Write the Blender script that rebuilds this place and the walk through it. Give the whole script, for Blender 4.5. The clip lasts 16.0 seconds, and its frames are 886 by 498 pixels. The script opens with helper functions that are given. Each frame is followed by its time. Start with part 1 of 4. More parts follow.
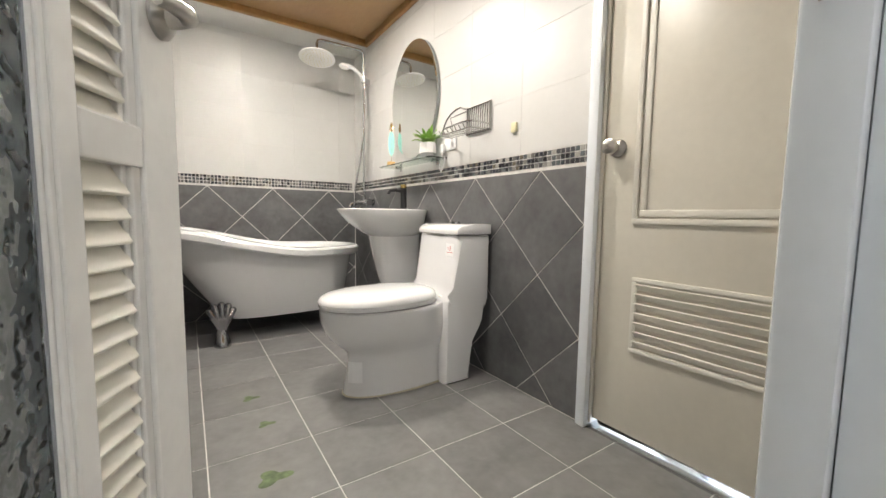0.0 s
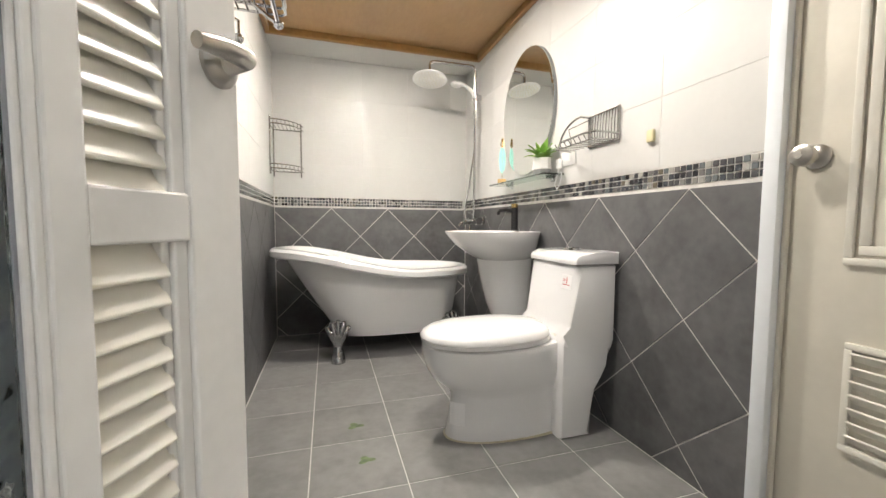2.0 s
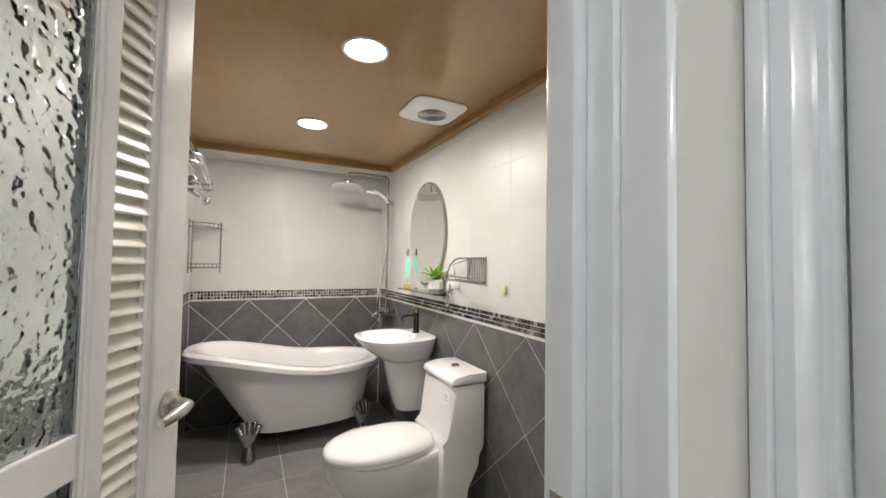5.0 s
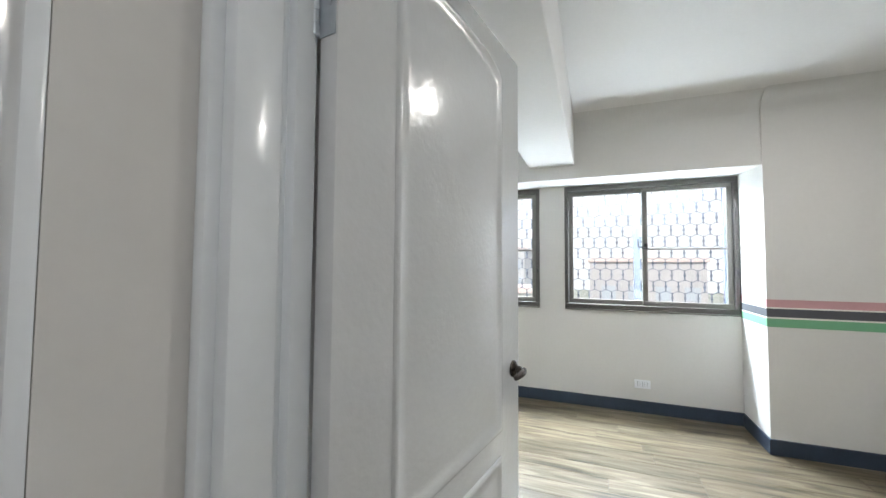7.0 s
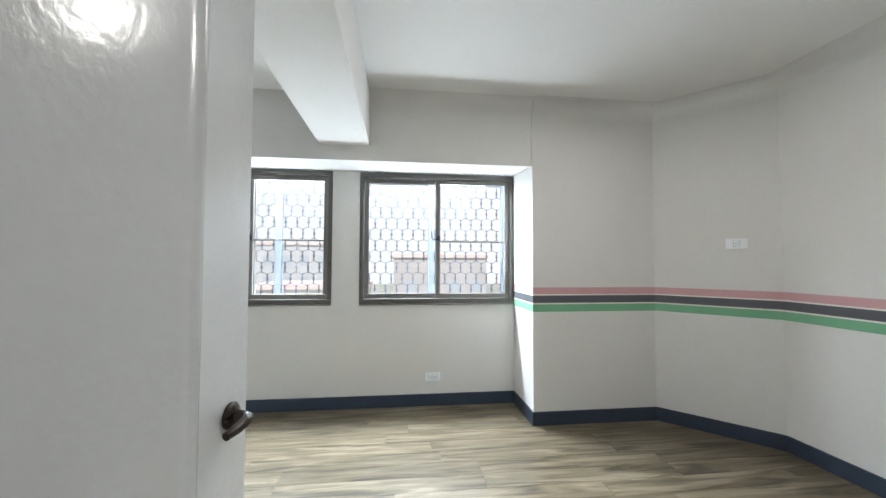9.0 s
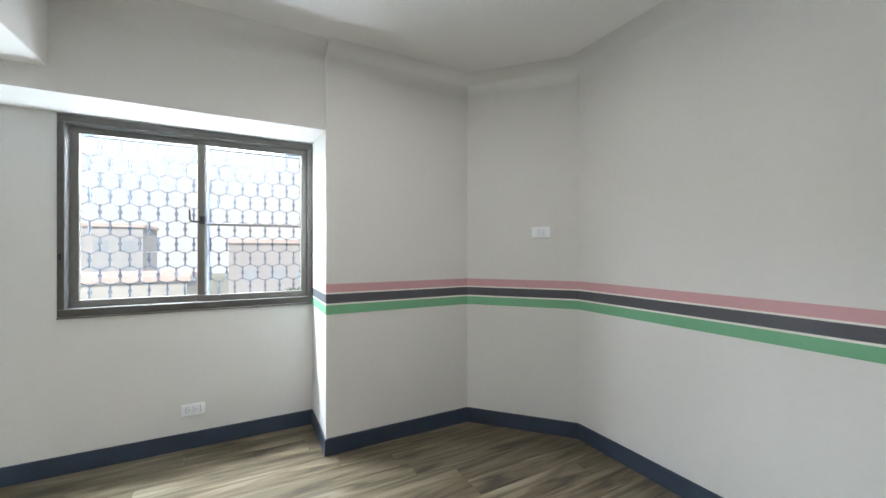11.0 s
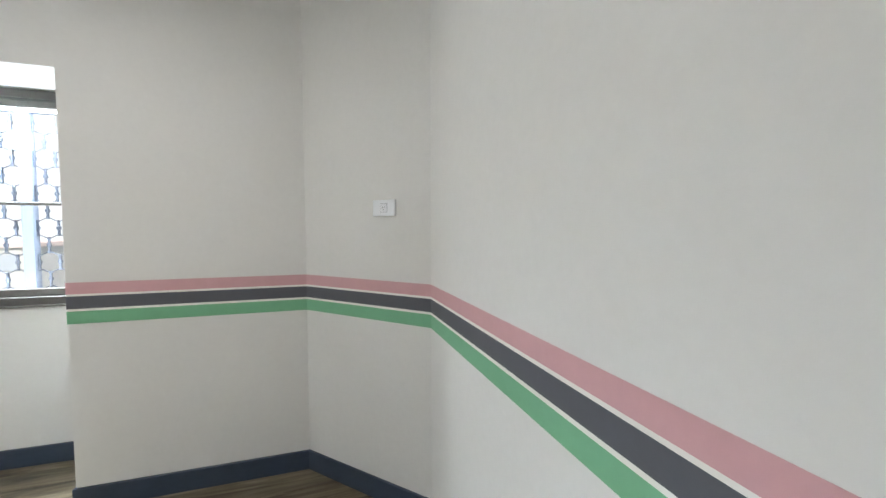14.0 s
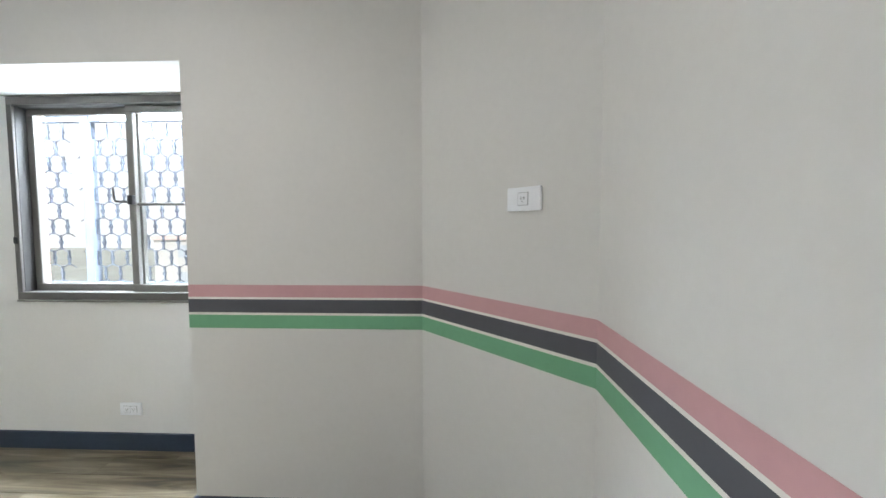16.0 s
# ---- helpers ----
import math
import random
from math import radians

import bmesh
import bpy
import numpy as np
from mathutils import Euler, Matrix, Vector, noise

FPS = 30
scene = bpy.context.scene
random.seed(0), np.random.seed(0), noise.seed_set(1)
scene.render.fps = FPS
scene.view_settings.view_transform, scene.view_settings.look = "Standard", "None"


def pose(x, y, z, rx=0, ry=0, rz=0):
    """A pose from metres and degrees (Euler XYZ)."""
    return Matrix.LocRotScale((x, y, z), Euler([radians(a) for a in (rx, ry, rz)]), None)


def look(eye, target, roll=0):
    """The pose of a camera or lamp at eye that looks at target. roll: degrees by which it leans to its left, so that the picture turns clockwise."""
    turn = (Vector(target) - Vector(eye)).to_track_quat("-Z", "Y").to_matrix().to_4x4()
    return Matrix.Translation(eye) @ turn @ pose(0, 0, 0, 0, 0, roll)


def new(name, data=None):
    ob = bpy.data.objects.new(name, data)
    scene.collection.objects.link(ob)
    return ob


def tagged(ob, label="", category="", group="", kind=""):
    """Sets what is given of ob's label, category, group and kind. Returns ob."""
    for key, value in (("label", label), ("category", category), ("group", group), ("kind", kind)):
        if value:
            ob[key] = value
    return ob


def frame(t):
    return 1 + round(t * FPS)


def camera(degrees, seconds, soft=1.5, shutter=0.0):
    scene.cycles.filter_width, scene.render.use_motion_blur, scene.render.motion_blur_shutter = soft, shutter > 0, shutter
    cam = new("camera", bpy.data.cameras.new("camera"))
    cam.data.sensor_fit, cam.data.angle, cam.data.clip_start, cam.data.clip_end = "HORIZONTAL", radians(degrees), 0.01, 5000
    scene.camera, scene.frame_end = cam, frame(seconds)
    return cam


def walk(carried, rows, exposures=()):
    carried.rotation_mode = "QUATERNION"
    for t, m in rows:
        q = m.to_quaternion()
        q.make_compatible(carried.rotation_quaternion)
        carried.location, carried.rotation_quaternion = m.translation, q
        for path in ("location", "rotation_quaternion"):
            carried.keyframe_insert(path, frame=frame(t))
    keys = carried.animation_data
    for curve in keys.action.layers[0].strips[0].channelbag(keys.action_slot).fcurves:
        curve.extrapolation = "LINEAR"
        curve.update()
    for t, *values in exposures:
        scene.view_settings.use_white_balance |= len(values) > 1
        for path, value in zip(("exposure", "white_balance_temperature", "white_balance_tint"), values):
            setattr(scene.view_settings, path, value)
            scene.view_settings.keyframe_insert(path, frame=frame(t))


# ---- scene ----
cam = camera(98.6, 16.0)
PATH = [
    (0, (0.426, -0.444, 0.813), (1.586, 1.176, 0.64), 0.8),
    (0.5, (0.472, -0.378, 0.684), (1.386, 1.392, 0.503), 0.1),
    (1, (0.51, -0.335, 0.677), (1.284, 1.499, 0.492), -0.1),
    (1.5, (0.509, -0.317, 0.746), (1.214, 1.546, 0.57), 0.1),
    (2, (0.526, -0.302, 0.886), (1.165, 1.589, 0.758), 0.3),
    (2.5, (0.532, -0.312, 1.081), (1.129, 1.596, 1.002), 0.6),
    (3, (0.532, -0.333, 1.285), (1.094, 1.585, 1.23), 0.3),
    (3.2, (0.518, -0.365, 1.331), (1.073, 1.556, 1.292), 0.4),
    (5.3, (0.527, -0.754, 1.361), (1.64, 0.906, 1.45), 0.6),
    (5.5, (0.56, -0.777, 1.38), (1.784, 0.803, 1.455), 0.5),
    (6, (0.619, -0.832, 1.382), (2.112, 0.496, 1.461), 0.5),
    (6.5, (0.687, -0.896, 1.382), (2.395, 0.141, 1.465), 0.5),
    (7, (0.745, -0.957, 1.371), (2.602, -0.221, 1.462), 0.4),
    (7.5, (0.823, -1.002, 1.347), (2.773, -0.57, 1.442), 0.3),
    (8, (0.937, -1.016, 1.333), (2.923, -0.8, 1.426), 0.3),
    (8.5, (1.089, -1.009, 1.349), (3.087, -0.985, 1.43), 0.3),
    (9, (1.207, -1.036, 1.34), (3.192, -1.268, 1.416), 0.2),
    (9.5, (1.345, -1.119, 1.331), (3.285, -1.599, 1.395), 0.1),
    (9.7, (1.396, -1.183, 1.334), (3.317, -1.738, 1.393), 0.2),
    (12, (1.821, -2.119, 1.391), (3.526, -3.163, 1.362), -0.3),
    (12.5, (1.846, -2.419, 1.387), (3.578, -3.417, 1.333), -0.2),
    (13, (1.841, -2.696, 1.384), (3.596, -3.653, 1.309), -0.2),
    (13.5, (1.933, -3.038, 1.399), (3.767, -3.830, 1.299), -0.2),
    (14, (1.970, -3.257, 1.390), (3.874, -3.862, 1.291), -0.15),
    (14.5, (1.983, -3.359, 1.377), (3.945, -3.731, 1.268), -0.1),
    (15, (2.028, -3.37, 1.392), (4.018, -3.53, 1.266), -0.2),
    (15.5, (2.225, -3.359, 1.372), (4.223, -3.354, 1.266), 0.0),
    (16, (2.532, -3.332, 1.406), (4.527, -3.248, 1.29), -0.1),
]
EXPO = [(0, 1.4), (1.5, 1.58), (3.0, 1.2), (5.5, 1.0), (6.0, 0.84), (6.5, 0.6), (7.0, 0.48), (8.0, 0.54), (8.5, 0.42), (9.5, 0.32), (12.0, 0.34), (14.0, 0.60), (16, 0.47)]
walk(cam, [(t, look(eye, target, roll)) for t, eye, target, roll in PATH], EXPO)

# ---- light ----
SUN_EL, SUN_AZ = 48.0, 250.0
world = bpy.data.worlds.new("sky_world")
scene.world = world
world.use_nodes = True
wn = world.node_tree
bg = wn.nodes["Background"]
sky = wn.nodes.new("ShaderNodeTexSky")
sky.sky_type = "NISHITA"
sky.sun_disc = False
sky.sun_elevation, sky.sun_rotation = radians(SUN_EL), radians(SUN_AZ)
wn.links.new(sky.outputs[0], bg.inputs[0])
bg.inputs[1].default_value = 0.15
sun = new("sun", bpy.data.lights.new("sun", "SUN"))
sun.data.energy, sun.data.angle, sun.data.color = 5.0, radians(0.5), (1, 0.95, 0.88)
sun.matrix_world = look((0, 0, 0), (math.sin(radians(SUN_AZ)) * -1, math.cos(radians(SUN_AZ)) * -1, -math.tan(radians(SUN_EL))))


def area_lamp(name, m, w, h, watts, colour):
    lamp = new(name, bpy.data.lights.new(name, "AREA"))
    lamp.data.shape, lamp.data.size, lamp.data.size_y = "RECTANGLE", w, h
    lamp.data.energy, lamp.data.color = watts, colour
    lamp.matrix_world = m
    return lamp


def disc_lamp(name, at, r, watts, colour):
    lamp = new(name, bpy.data.lights.new(name, "AREA"))
    lamp.data.shape, lamp.data.size = "DISK", r * 2
    lamp.data.energy, lamp.data.color = watts, colour
    lamp.matrix_world = Matrix.Translation(at)
    return lamp


B = pose(1.73, 0.445, 0, 0, 0, -1.8)      # the bathroom stands a little askew
WARM, DAY = (1.0, 0.93, 0.84), (0.80, 0.91, 1.0)
FLOOR = 0.053
for yc in (-1.40, 0.255):
    # lamps hidden under the canopy stand in for sky through the windows
    area_lamp("sky_fill_light", look((5.14, yc + 0.06, 2.345), (3.5, yc + 0.06, 1.15)), 1.25, 0.40, 240, DAY)
    # unseen fill lamps under the sills stand in for daylight off street and ledge
    area_lamp("bounce_fill_light", look((5.02, yc, 0.90), (3.0, yc, 1.9)), 1.38, 0.22, 22, DAY)
DOWNLIGHTS = ((-0.765, 0.318), (-0.83, 1.305))
for uv, watts, cone in zip(DOWNLIGHTS, (6.1, 10.3), (158, 178)):
    disc_lamp("downlight_light", B @ Vector((uv[0], uv[1], 2.205)), 0.075, watts, WARM).data.spread = radians(cone)
disc_lamp("room_lamp_light", (2.85, -2.10, 2.645), 0.085, 11, (1.0, 0.97, 0.93))
# fill lamp added in the unseen part of the hall
disc_lamp("hall_fill_light", (0.2, -1.3, 2.36), 0.12, 4.0, (0.96, 0.97, 1.0))


# ---- materials ----
def material(name, colour, rough=0.5, metal=0.0, var=0.12, scale=6.0, bump=0.0, bump_scale=60.0, per_object=0.0, fine=40.0, stretch=(1, 1, 1), spec=0.5, coat=0.0):
    m = bpy.data.materials.new(name)
    m.use_nodes = True
    nt = m.node_tree
    p = nt.nodes["Principled BSDF"]
    p.inputs["Roughness"].default_value, p.inputs["Metallic"].default_value = rough, metal
    p.inputs["Specular IOR Level"].default_value = spec
    p.inputs["Coat Weight"].default_value = coat
    tc = nt.nodes.new("ShaderNodeTexCoord")
    mp = nt.nodes.new("ShaderNodeMapping")
    mp.inputs["Scale"].default_value = stretch
    info = nt.nodes.new("ShaderNodeObjectInfo")
    shift = nt.nodes.new("ShaderNodeVectorMath")
    shift.operation = "ADD"
    spread = nt.nodes.new("ShaderNodeMath")
    spread.operation = "MULTIPLY"
    spread.inputs[1].default_value = 30.0
    nt.links.new(info.outputs["Random"], spread.inputs[0])
    nt.links.new(tc.outputs["Object"], shift.inputs[0])
    nt.links.new(spread.outputs[0], shift.inputs[1])
    nt.links.new(shift.outputs[0], mp.inputs[0])
    big, small = nt.nodes.new("ShaderNodeTexNoise"), nt.nodes.new("ShaderNodeTexNoise")
    big.inputs["Scale"].default_value, small.inputs["Scale"].default_value = scale, fine
    big.inputs["Detail"].default_value = 4
    for n in (big, small):
        nt.links.new(mp.outputs[0], n.inputs[0])
    add = nt.nodes.new("ShaderNodeMath")
    add.operation = "ADD"
    half = nt.nodes.new("ShaderNodeMath")
    half.operation = "MULTIPLY"
    half.inputs[1].default_value = 0.5
    nt.links.new(small.outputs[0], half.inputs[0])
    nt.links.new(big.outputs[0], add.inputs[0])
    nt.links.new(half.outputs[0], add.inputs[1])
    ramp = nt.nodes.new("ShaderNodeMapRange")
    ramp.inputs[1].default_value, ramp.inputs[2].default_value = 0.45, 1.05
    ramp.inputs[3].default_value, ramp.inputs[4].default_value = 1 - var, 1 + var
    nt.links.new(add.outputs[0], ramp.inputs[0])
    value = ramp.outputs[0]
    if per_object:
        r2 = nt.nodes.new("ShaderNodeMapRange")
        r2.inputs[3].default_value, r2.inputs[4].default_value = 1 - per_object, 1 + per_object
        nt.links.new(info.outputs["Random"], r2.inputs[0])
        mul = nt.nodes.new("ShaderNodeMath")
        mul.operation = "MULTIPLY"
        nt.links.new(value, mul.inputs[0])
        nt.links.new(r2.outputs[0], mul.inputs[1])
        value = mul.outputs[0]
    sc = nt.nodes.new("ShaderNodeVectorMath")
    sc.operation = "SCALE"
    sc.inputs[0].default_value = colour
    nt.links.new(value, sc.inputs["Scale"])
    nt.links.new(sc.outputs[0], p.inputs["Base Color"])
    if bump:
        bn, b = nt.nodes.new("ShaderNodeTexNoise"), nt.nodes.new("ShaderNodeBump")
        bn.inputs["Scale"].default_value = bump_scale
        bn.inputs["Detail"].default_value = 3
        b.inputs["Strength"].default_value, b.inputs["Distance"].default_value = bump, 0.004
        nt.links.new(mp.outputs[0], bn.inputs[0])
        nt.links.new(bn.outputs[0], b.inputs["Height"])
        nt.links.new(b.outputs[0], p.inputs["Normal"])
    return m


def glowing(name, colour, strength, base=None):
    m = material(name, base or colour, 0.5, var=0.02)
    p = m.node_tree.nodes["Principled BSDF"]
    p.inputs["Emission Color"].default_value = (*colour, 1)
    p.inputs["Emission Strength"].default_value = strength
    return m


def glass_material(name, colour, rough=0.0, bump=0.0, bump_scale=30.0):
    m = material(name, colour, rough, var=0.01, bump=bump, bump_scale=bump_scale)
    p = m.node_tree.nodes["Principled BSDF"]
    p.inputs["Transmission Weight"].default_value = 1.0
    p.inputs["IOR"].default_value = 1.45
    return m


WALL = material("wall_paint", (0.71, 0.70, 0.685), 0.75, var=0.03, scale=1.5, bump=0.05, bump_scale=220, spec=0.2)
CEIL = material("ceiling_paint", (0.82, 0.81, 0.80), 0.8, var=0.03, scale=1.2, bump=0.1, bump_scale=160, spec=0.2)
PINK = material("pink_paint", (0.60, 0.35, 0.37), 0.7, var=0.04, spec=0.2)
GREY = material("grey_paint", (0.105, 0.108, 0.125), 0.7, var=0.05, spec=0.2)
GREEN = material("green_paint", (0.19, 0.43, 0.26), 0.7, var=0.05, spec=0.2)
PALE = material("pale_stripe_paint", (0.80, 0.78, 0.74), 0.7, var=0.03, spec=0.2)
NAVY = material("navy_skirting", (0.030, 0.045, 0.075), 0.55, var=0.15, scale=8)
TRIMW = material("white_gloss_paint", (0.82, 0.86, 0.90), 0.22, var=0.03, bump=0.08, bump_scale=30, coat=0.4)
DOORW = material("white_door_paint", (0.73, 0.745, 0.76), 0.19, var=0.03, scale=3, bump=0.7, bump_scale=62)
DOORW.node_tree.nodes["Bump"].inputs["Distance"].default_value = 0.0010
GROUT = material("pale_grout", (0.66, 0.64, 0.61), 0.85, var=0.12, scale=20)
SLATE = material("slate_tile", (0.118, 0.118, 0.120), 0.42, var=0.30, scale=7, per_object=0.10, bump=0.12, bump_scale=70, fine=30)
FTILE = material("floor_tile", (0.205, 0.202, 0.198), 0.36, var=0.22, scale=6, per_object=0.08, bump=0.12, bump_scale=60, fine=28)
WTILE = material("white_tile", (0.61, 0.606, 0.59), 0.38, var=0.03, scale=4, per_object=0.02, bump=0.04, bump_scale=20)
BROWN = material("brown_ceiling", (0.42, 0.262, 0.128), 0.16, var=0.10, scale=3, stretch=(1, 0.3, 1))
BTRIM = material("brown_trim", (0.36, 0.20, 0.07), 0.35, var=0.15, scale=10)
CERAMIC = material("white_ceramic", (0.78, 0.78, 0.78), 0.08, var=0.015, coat=0.5)
TUBW = material("tub_acrylic", (0.78, 0.78, 0.78), 0.16, var=0.015, coat=0.3)
CHROME = material("chrome", (0.56, 0.56, 0.57), 0.10, 1.0, var=0.05)
WIRE = material("dull_chrome_wire", (0.46, 0.45, 0.44), 0.25, 1.0, var=0.15, scale=40)
STEEL = material("brushed_steel", (0.50, 0.48, 0.45), 0.28, 1.0, var=0.10, scale=30)
CLAW = material("pewter_metal", (0.38, 0.38, 0.39), 0.22, 1.0, var=0.25, scale=25)
HINGE = material("painted_hinge", (0.50, 0.55, 0.60), 0.35, 0.3, var=0.10, scale=30)
DARKM = material("dark_bronze", (0.06, 0.05, 0.045), 0.25, 0.8, var=0.15)
BLACK = material("matt_black", (0.010, 0.010, 0.011), 0.35, var=0.10)
GOLD = material("brass", (0.60, 0.42, 0.16), 0.25, 1.0, var=0.08)
LOUVER = material("cream_door_paint", (0.80, 0.77, 0.69), 0.34, var=0.06, scale=5, bump=0.08, bump_scale=60)
LOUVERW = material("white_stile_paint", (0.84, 0.83, 0.81), 0.26, var=0.05, scale=5, bump=0.06)
PVC = material("beige_door_skin", (0.63, 0.60, 0.52), 0.35, var=0.04, scale=5, bump=0.05)
PVCW = material("cream_moulding", (0.72, 0.70, 0.63), 0.35, var=0.04)
SOCKETP = material("cool_white_plastic", (0.86, 0.88, 0.92), 0.30, var=0.02)
SEAM = material("grey_bead_and_shadow_gap", (0.32, 0.33, 0.36), 0.5, var=0.05)
PLASTIC = material("white_plastic", (0.86, 0.86, 0.86), 0.30, var=0.02)
IVORY = material("ivory_plastic", (0.72, 0.66, 0.42), 0.35, var=0.06)
# outer window frame, darker than sashes and sill
FRAMED = material("darker_outer_frame", (0.095, 0.088, 0.082), 0.45, 0.3, var=0.12, scale=14)
SHADELINER = material("frame_shade_liner", (0.028, 0.026, 0.026), 0.5, var=0.15)
ALU = material("aluminium", (0.20, 0.19, 0.178), 0.42, 0.4, var=0.08, scale=14)
GRILLEP = material("grille_post_paint", (0.23, 0.26, 0.33), 0.6, var=0.08)
# darkened colour so the lattice reads as backlit against the sky
GRILLE = material("backlit_grille_paint", (0.085, 0.10, 0.135), 0.6, var=0.08)
LEAFM = material("succulent_leaf", (0.22, 0.40, 0.07), 0.4, var=0.35, scale=18)
POTM = material("white_pot", (0.80, 0.79, 0.77), 0.5, var=0.03)
POTG = material("grey_pot_base", (0.28, 0.29, 0.29), 0.6, var=0.1)
CORK = material("pale_wood_block", (0.56, 0.36, 0.14), 0.6, var=0.15, scale=25)
TURQ = material("turquoise_feather", (0.34, 0.74, 0.66), 0.6, var=0.1)
TEAL = material("teal_print", (0.10, 0.55, 0.46), 0.4, var=0.1)
# near-black for the shade in gaps and holes, and for plank joints
DARKGAP = material("shaded_gap_black", (0.015, 0.015, 0.015), 0.6, var=0.1)
BRICK = material("red_brick", (0.34, 0.20, 0.17), 0.8, var=0.2, per_object=0.15, bump=0.3)
MIRROR = material("mirror_silver", (0.86, 0.88, 0.86), 0.015, 1.0, var=0.005)
GLASS = glass_material("clear_glass", (0.97, 0.99, 0.98))
SHELFG = glass_material("green_shelf_glass", (0.80, 0.93, 0.86))
FROST = glass_material("hammered_glass", (0.86, 0.94, 0.94), 0.03, 1.0, 46)
FROST.node_tree.nodes["Bump"].inputs["Distance"].default_value = 0.012
next(n for n in FROST.node_tree.nodes if n.type == "TEX_NOISE" and n.outputs[0].is_linked and n.inputs["Scale"].default_value == 46).inputs["Detail"].default_value = 1.2
HAZE = glowing("bright_haze", (0.94, 0.965, 1.0), 0.78, (0.04, 0.04, 0.04))
LAMPG = glowing("lamp_glow", (1.0, 0.95, 0.86), 14.0)


def mosaic_material():
    m = material("mosaic_glass", (1, 1, 1), 0.12, var=0.15, scale=40, coat=0.4)
    nt = m.node_tree
    p = nt.nodes["Principled BSDF"]
    info = nt.nodes.new("ShaderNodeObjectInfo")
    ramp = nt.nodes.new("ShaderNodeValToRGB")
    ramp.color_ramp.interpolation = "CONSTANT"
    tones = ((0.0, (0.018, 0.018, 0.022)), (0.20, (0.06, 0.06, 0.065)), (0.36, (0.15, 0.145, 0.14)), (0.5, (0.03, 0.035, 0.045)), (0.64, (0.24, 0.235, 0.22)),
             (0.76, (0.10, 0.115, 0.12)), (0.88, (0.38, 0.37, 0.34)), (0.94, (0.13, 0.115, 0.085)))
    while len(ramp.color_ramp.elements) < len(tones):
        ramp.color_ramp.elements.new(0.5)
    for e, (pos, c) in zip(ramp.color_ramp.elements, tones):
        e.position, e.color = pos, (*c, 1)
    nt.links.new(info.outputs["Random"], ramp.inputs[0])
    nt.links.new(ramp.outputs[0], p.inputs["Base Color"])
    return m


def plank_material():
    m = material("grey_oak_plank", (1, 1, 1), 0.30, var=0.1, bump=0.10, bump_scale=90, stretch=(7.5, 0.75, 1), spec=0.45)
    nt = m.node_tree
    p = nt.nodes["Principled BSDF"]
    mp = next(n for n in nt.nodes if n.type == "MAPPING")
    info = nt.nodes.new("ShaderNodeObjectInfo")
    grain = nt.nodes.new("ShaderNodeTexNoise")
    grain.inputs["Scale"].default_value, grain.inputs["Detail"].default_value, grain.inputs["Distortion"].default_value = 2.2, 8, 1.2
    nt.links.new(mp.outputs[0], grain.inputs[0])
    ramp = nt.nodes.new("ShaderNodeValToRGB")
    tones = ((0.33, (0.044, 0.034, 0.021)), (0.44, (0.110, 0.085, 0.053)), (0.56, (0.172, 0.141, 0.094)), (0.71, (0.27, 0.234, 0.172)))
    while len(ramp.color_ramp.elements) < len(tones):
        ramp.color_ramp.elements.new(0.5)
    for e, (pos, c) in zip(ramp.color_ramp.elements, tones):
        e.position, e.color = pos, (*c, 1)
    nt.links.new(grain.outputs[0], ramp.inputs[0])
    r2 = nt.nodes.new("ShaderNodeMapRange")
    r2.inputs[3].default_value, r2.inputs[4].default_value = 0.80, 1.16
    nt.links.new(info.outputs["Random"], r2.inputs[0])
    sc = nt.nodes.new("ShaderNodeVectorMath")
    sc.operation = "SCALE"
    nt.links.new(ramp.outputs[0], sc.inputs[0])
    nt.links.new(r2.outputs[0], sc.inputs["Scale"])
    nt.links.new(sc.outputs[0], p.inputs["Base Color"])
    return m


MOSAIC, PLANK = mosaic_material(), plank_material()


# ---- mesh helpers ----
def box(bm, x0, x1, y0, y1, z0, z1, bevel=0.0, seg=2):
    vs = [bm.verts.new((x, y, z)) for x in (x0, x1) for y in (y0, y1) for z in (z0, z1)]
    fs = [bm.faces.new([vs[i] for i in f]) for f in ((0, 1, 3, 2), (4, 6, 7, 5), (0, 4, 5, 1), (2, 3, 7, 6), (0, 2, 6, 4), (1, 5, 7, 3))]
    if bevel:
        bmesh.ops.bevel(bm, geom=list({e for f in fs for e in f.edges}), offset=bevel, segments=seg, affect="EDGES", profile=0.5)
    return bm


def boxed(*args, **kw):
    return box(bmesh.new(), *args, **kw)


def loft(bm, rings, closed=True, caps=True):
    rows = [[bm.verts.new(p) for p in r] for r in rings]
    n = len(rows[0])
    for a, b in zip(rows, rows[1:]):
        for i in range(n if closed else n - 1):
            j = (i + 1) % n
            bm.faces.new((a[i], a[j], b[j], b[i]))
    if caps:
        bm.faces.new(rows[0][::-1])
        bm.faces.new(rows[-1])
    return bm


def lathe(bm, profile, at=(0, 0, 0), seg=24, axis="z", caps=True):
    rings = []
    for r, h in profile:
        ring = []
        for i in range(seg):
            a = 2 * math.pi * i / seg
            p = {"z": (r * math.cos(a), r * math.sin(a), h), "y": (r * math.cos(a), h, -r * math.sin(a)), "x": (h, r * math.cos(a), r * math.sin(a))}[axis]
            ring.append((p[0] + at[0], p[1] + at[1], p[2] + at[2]))
        rings.append(ring)
    return loft(bm, rings, caps=caps)


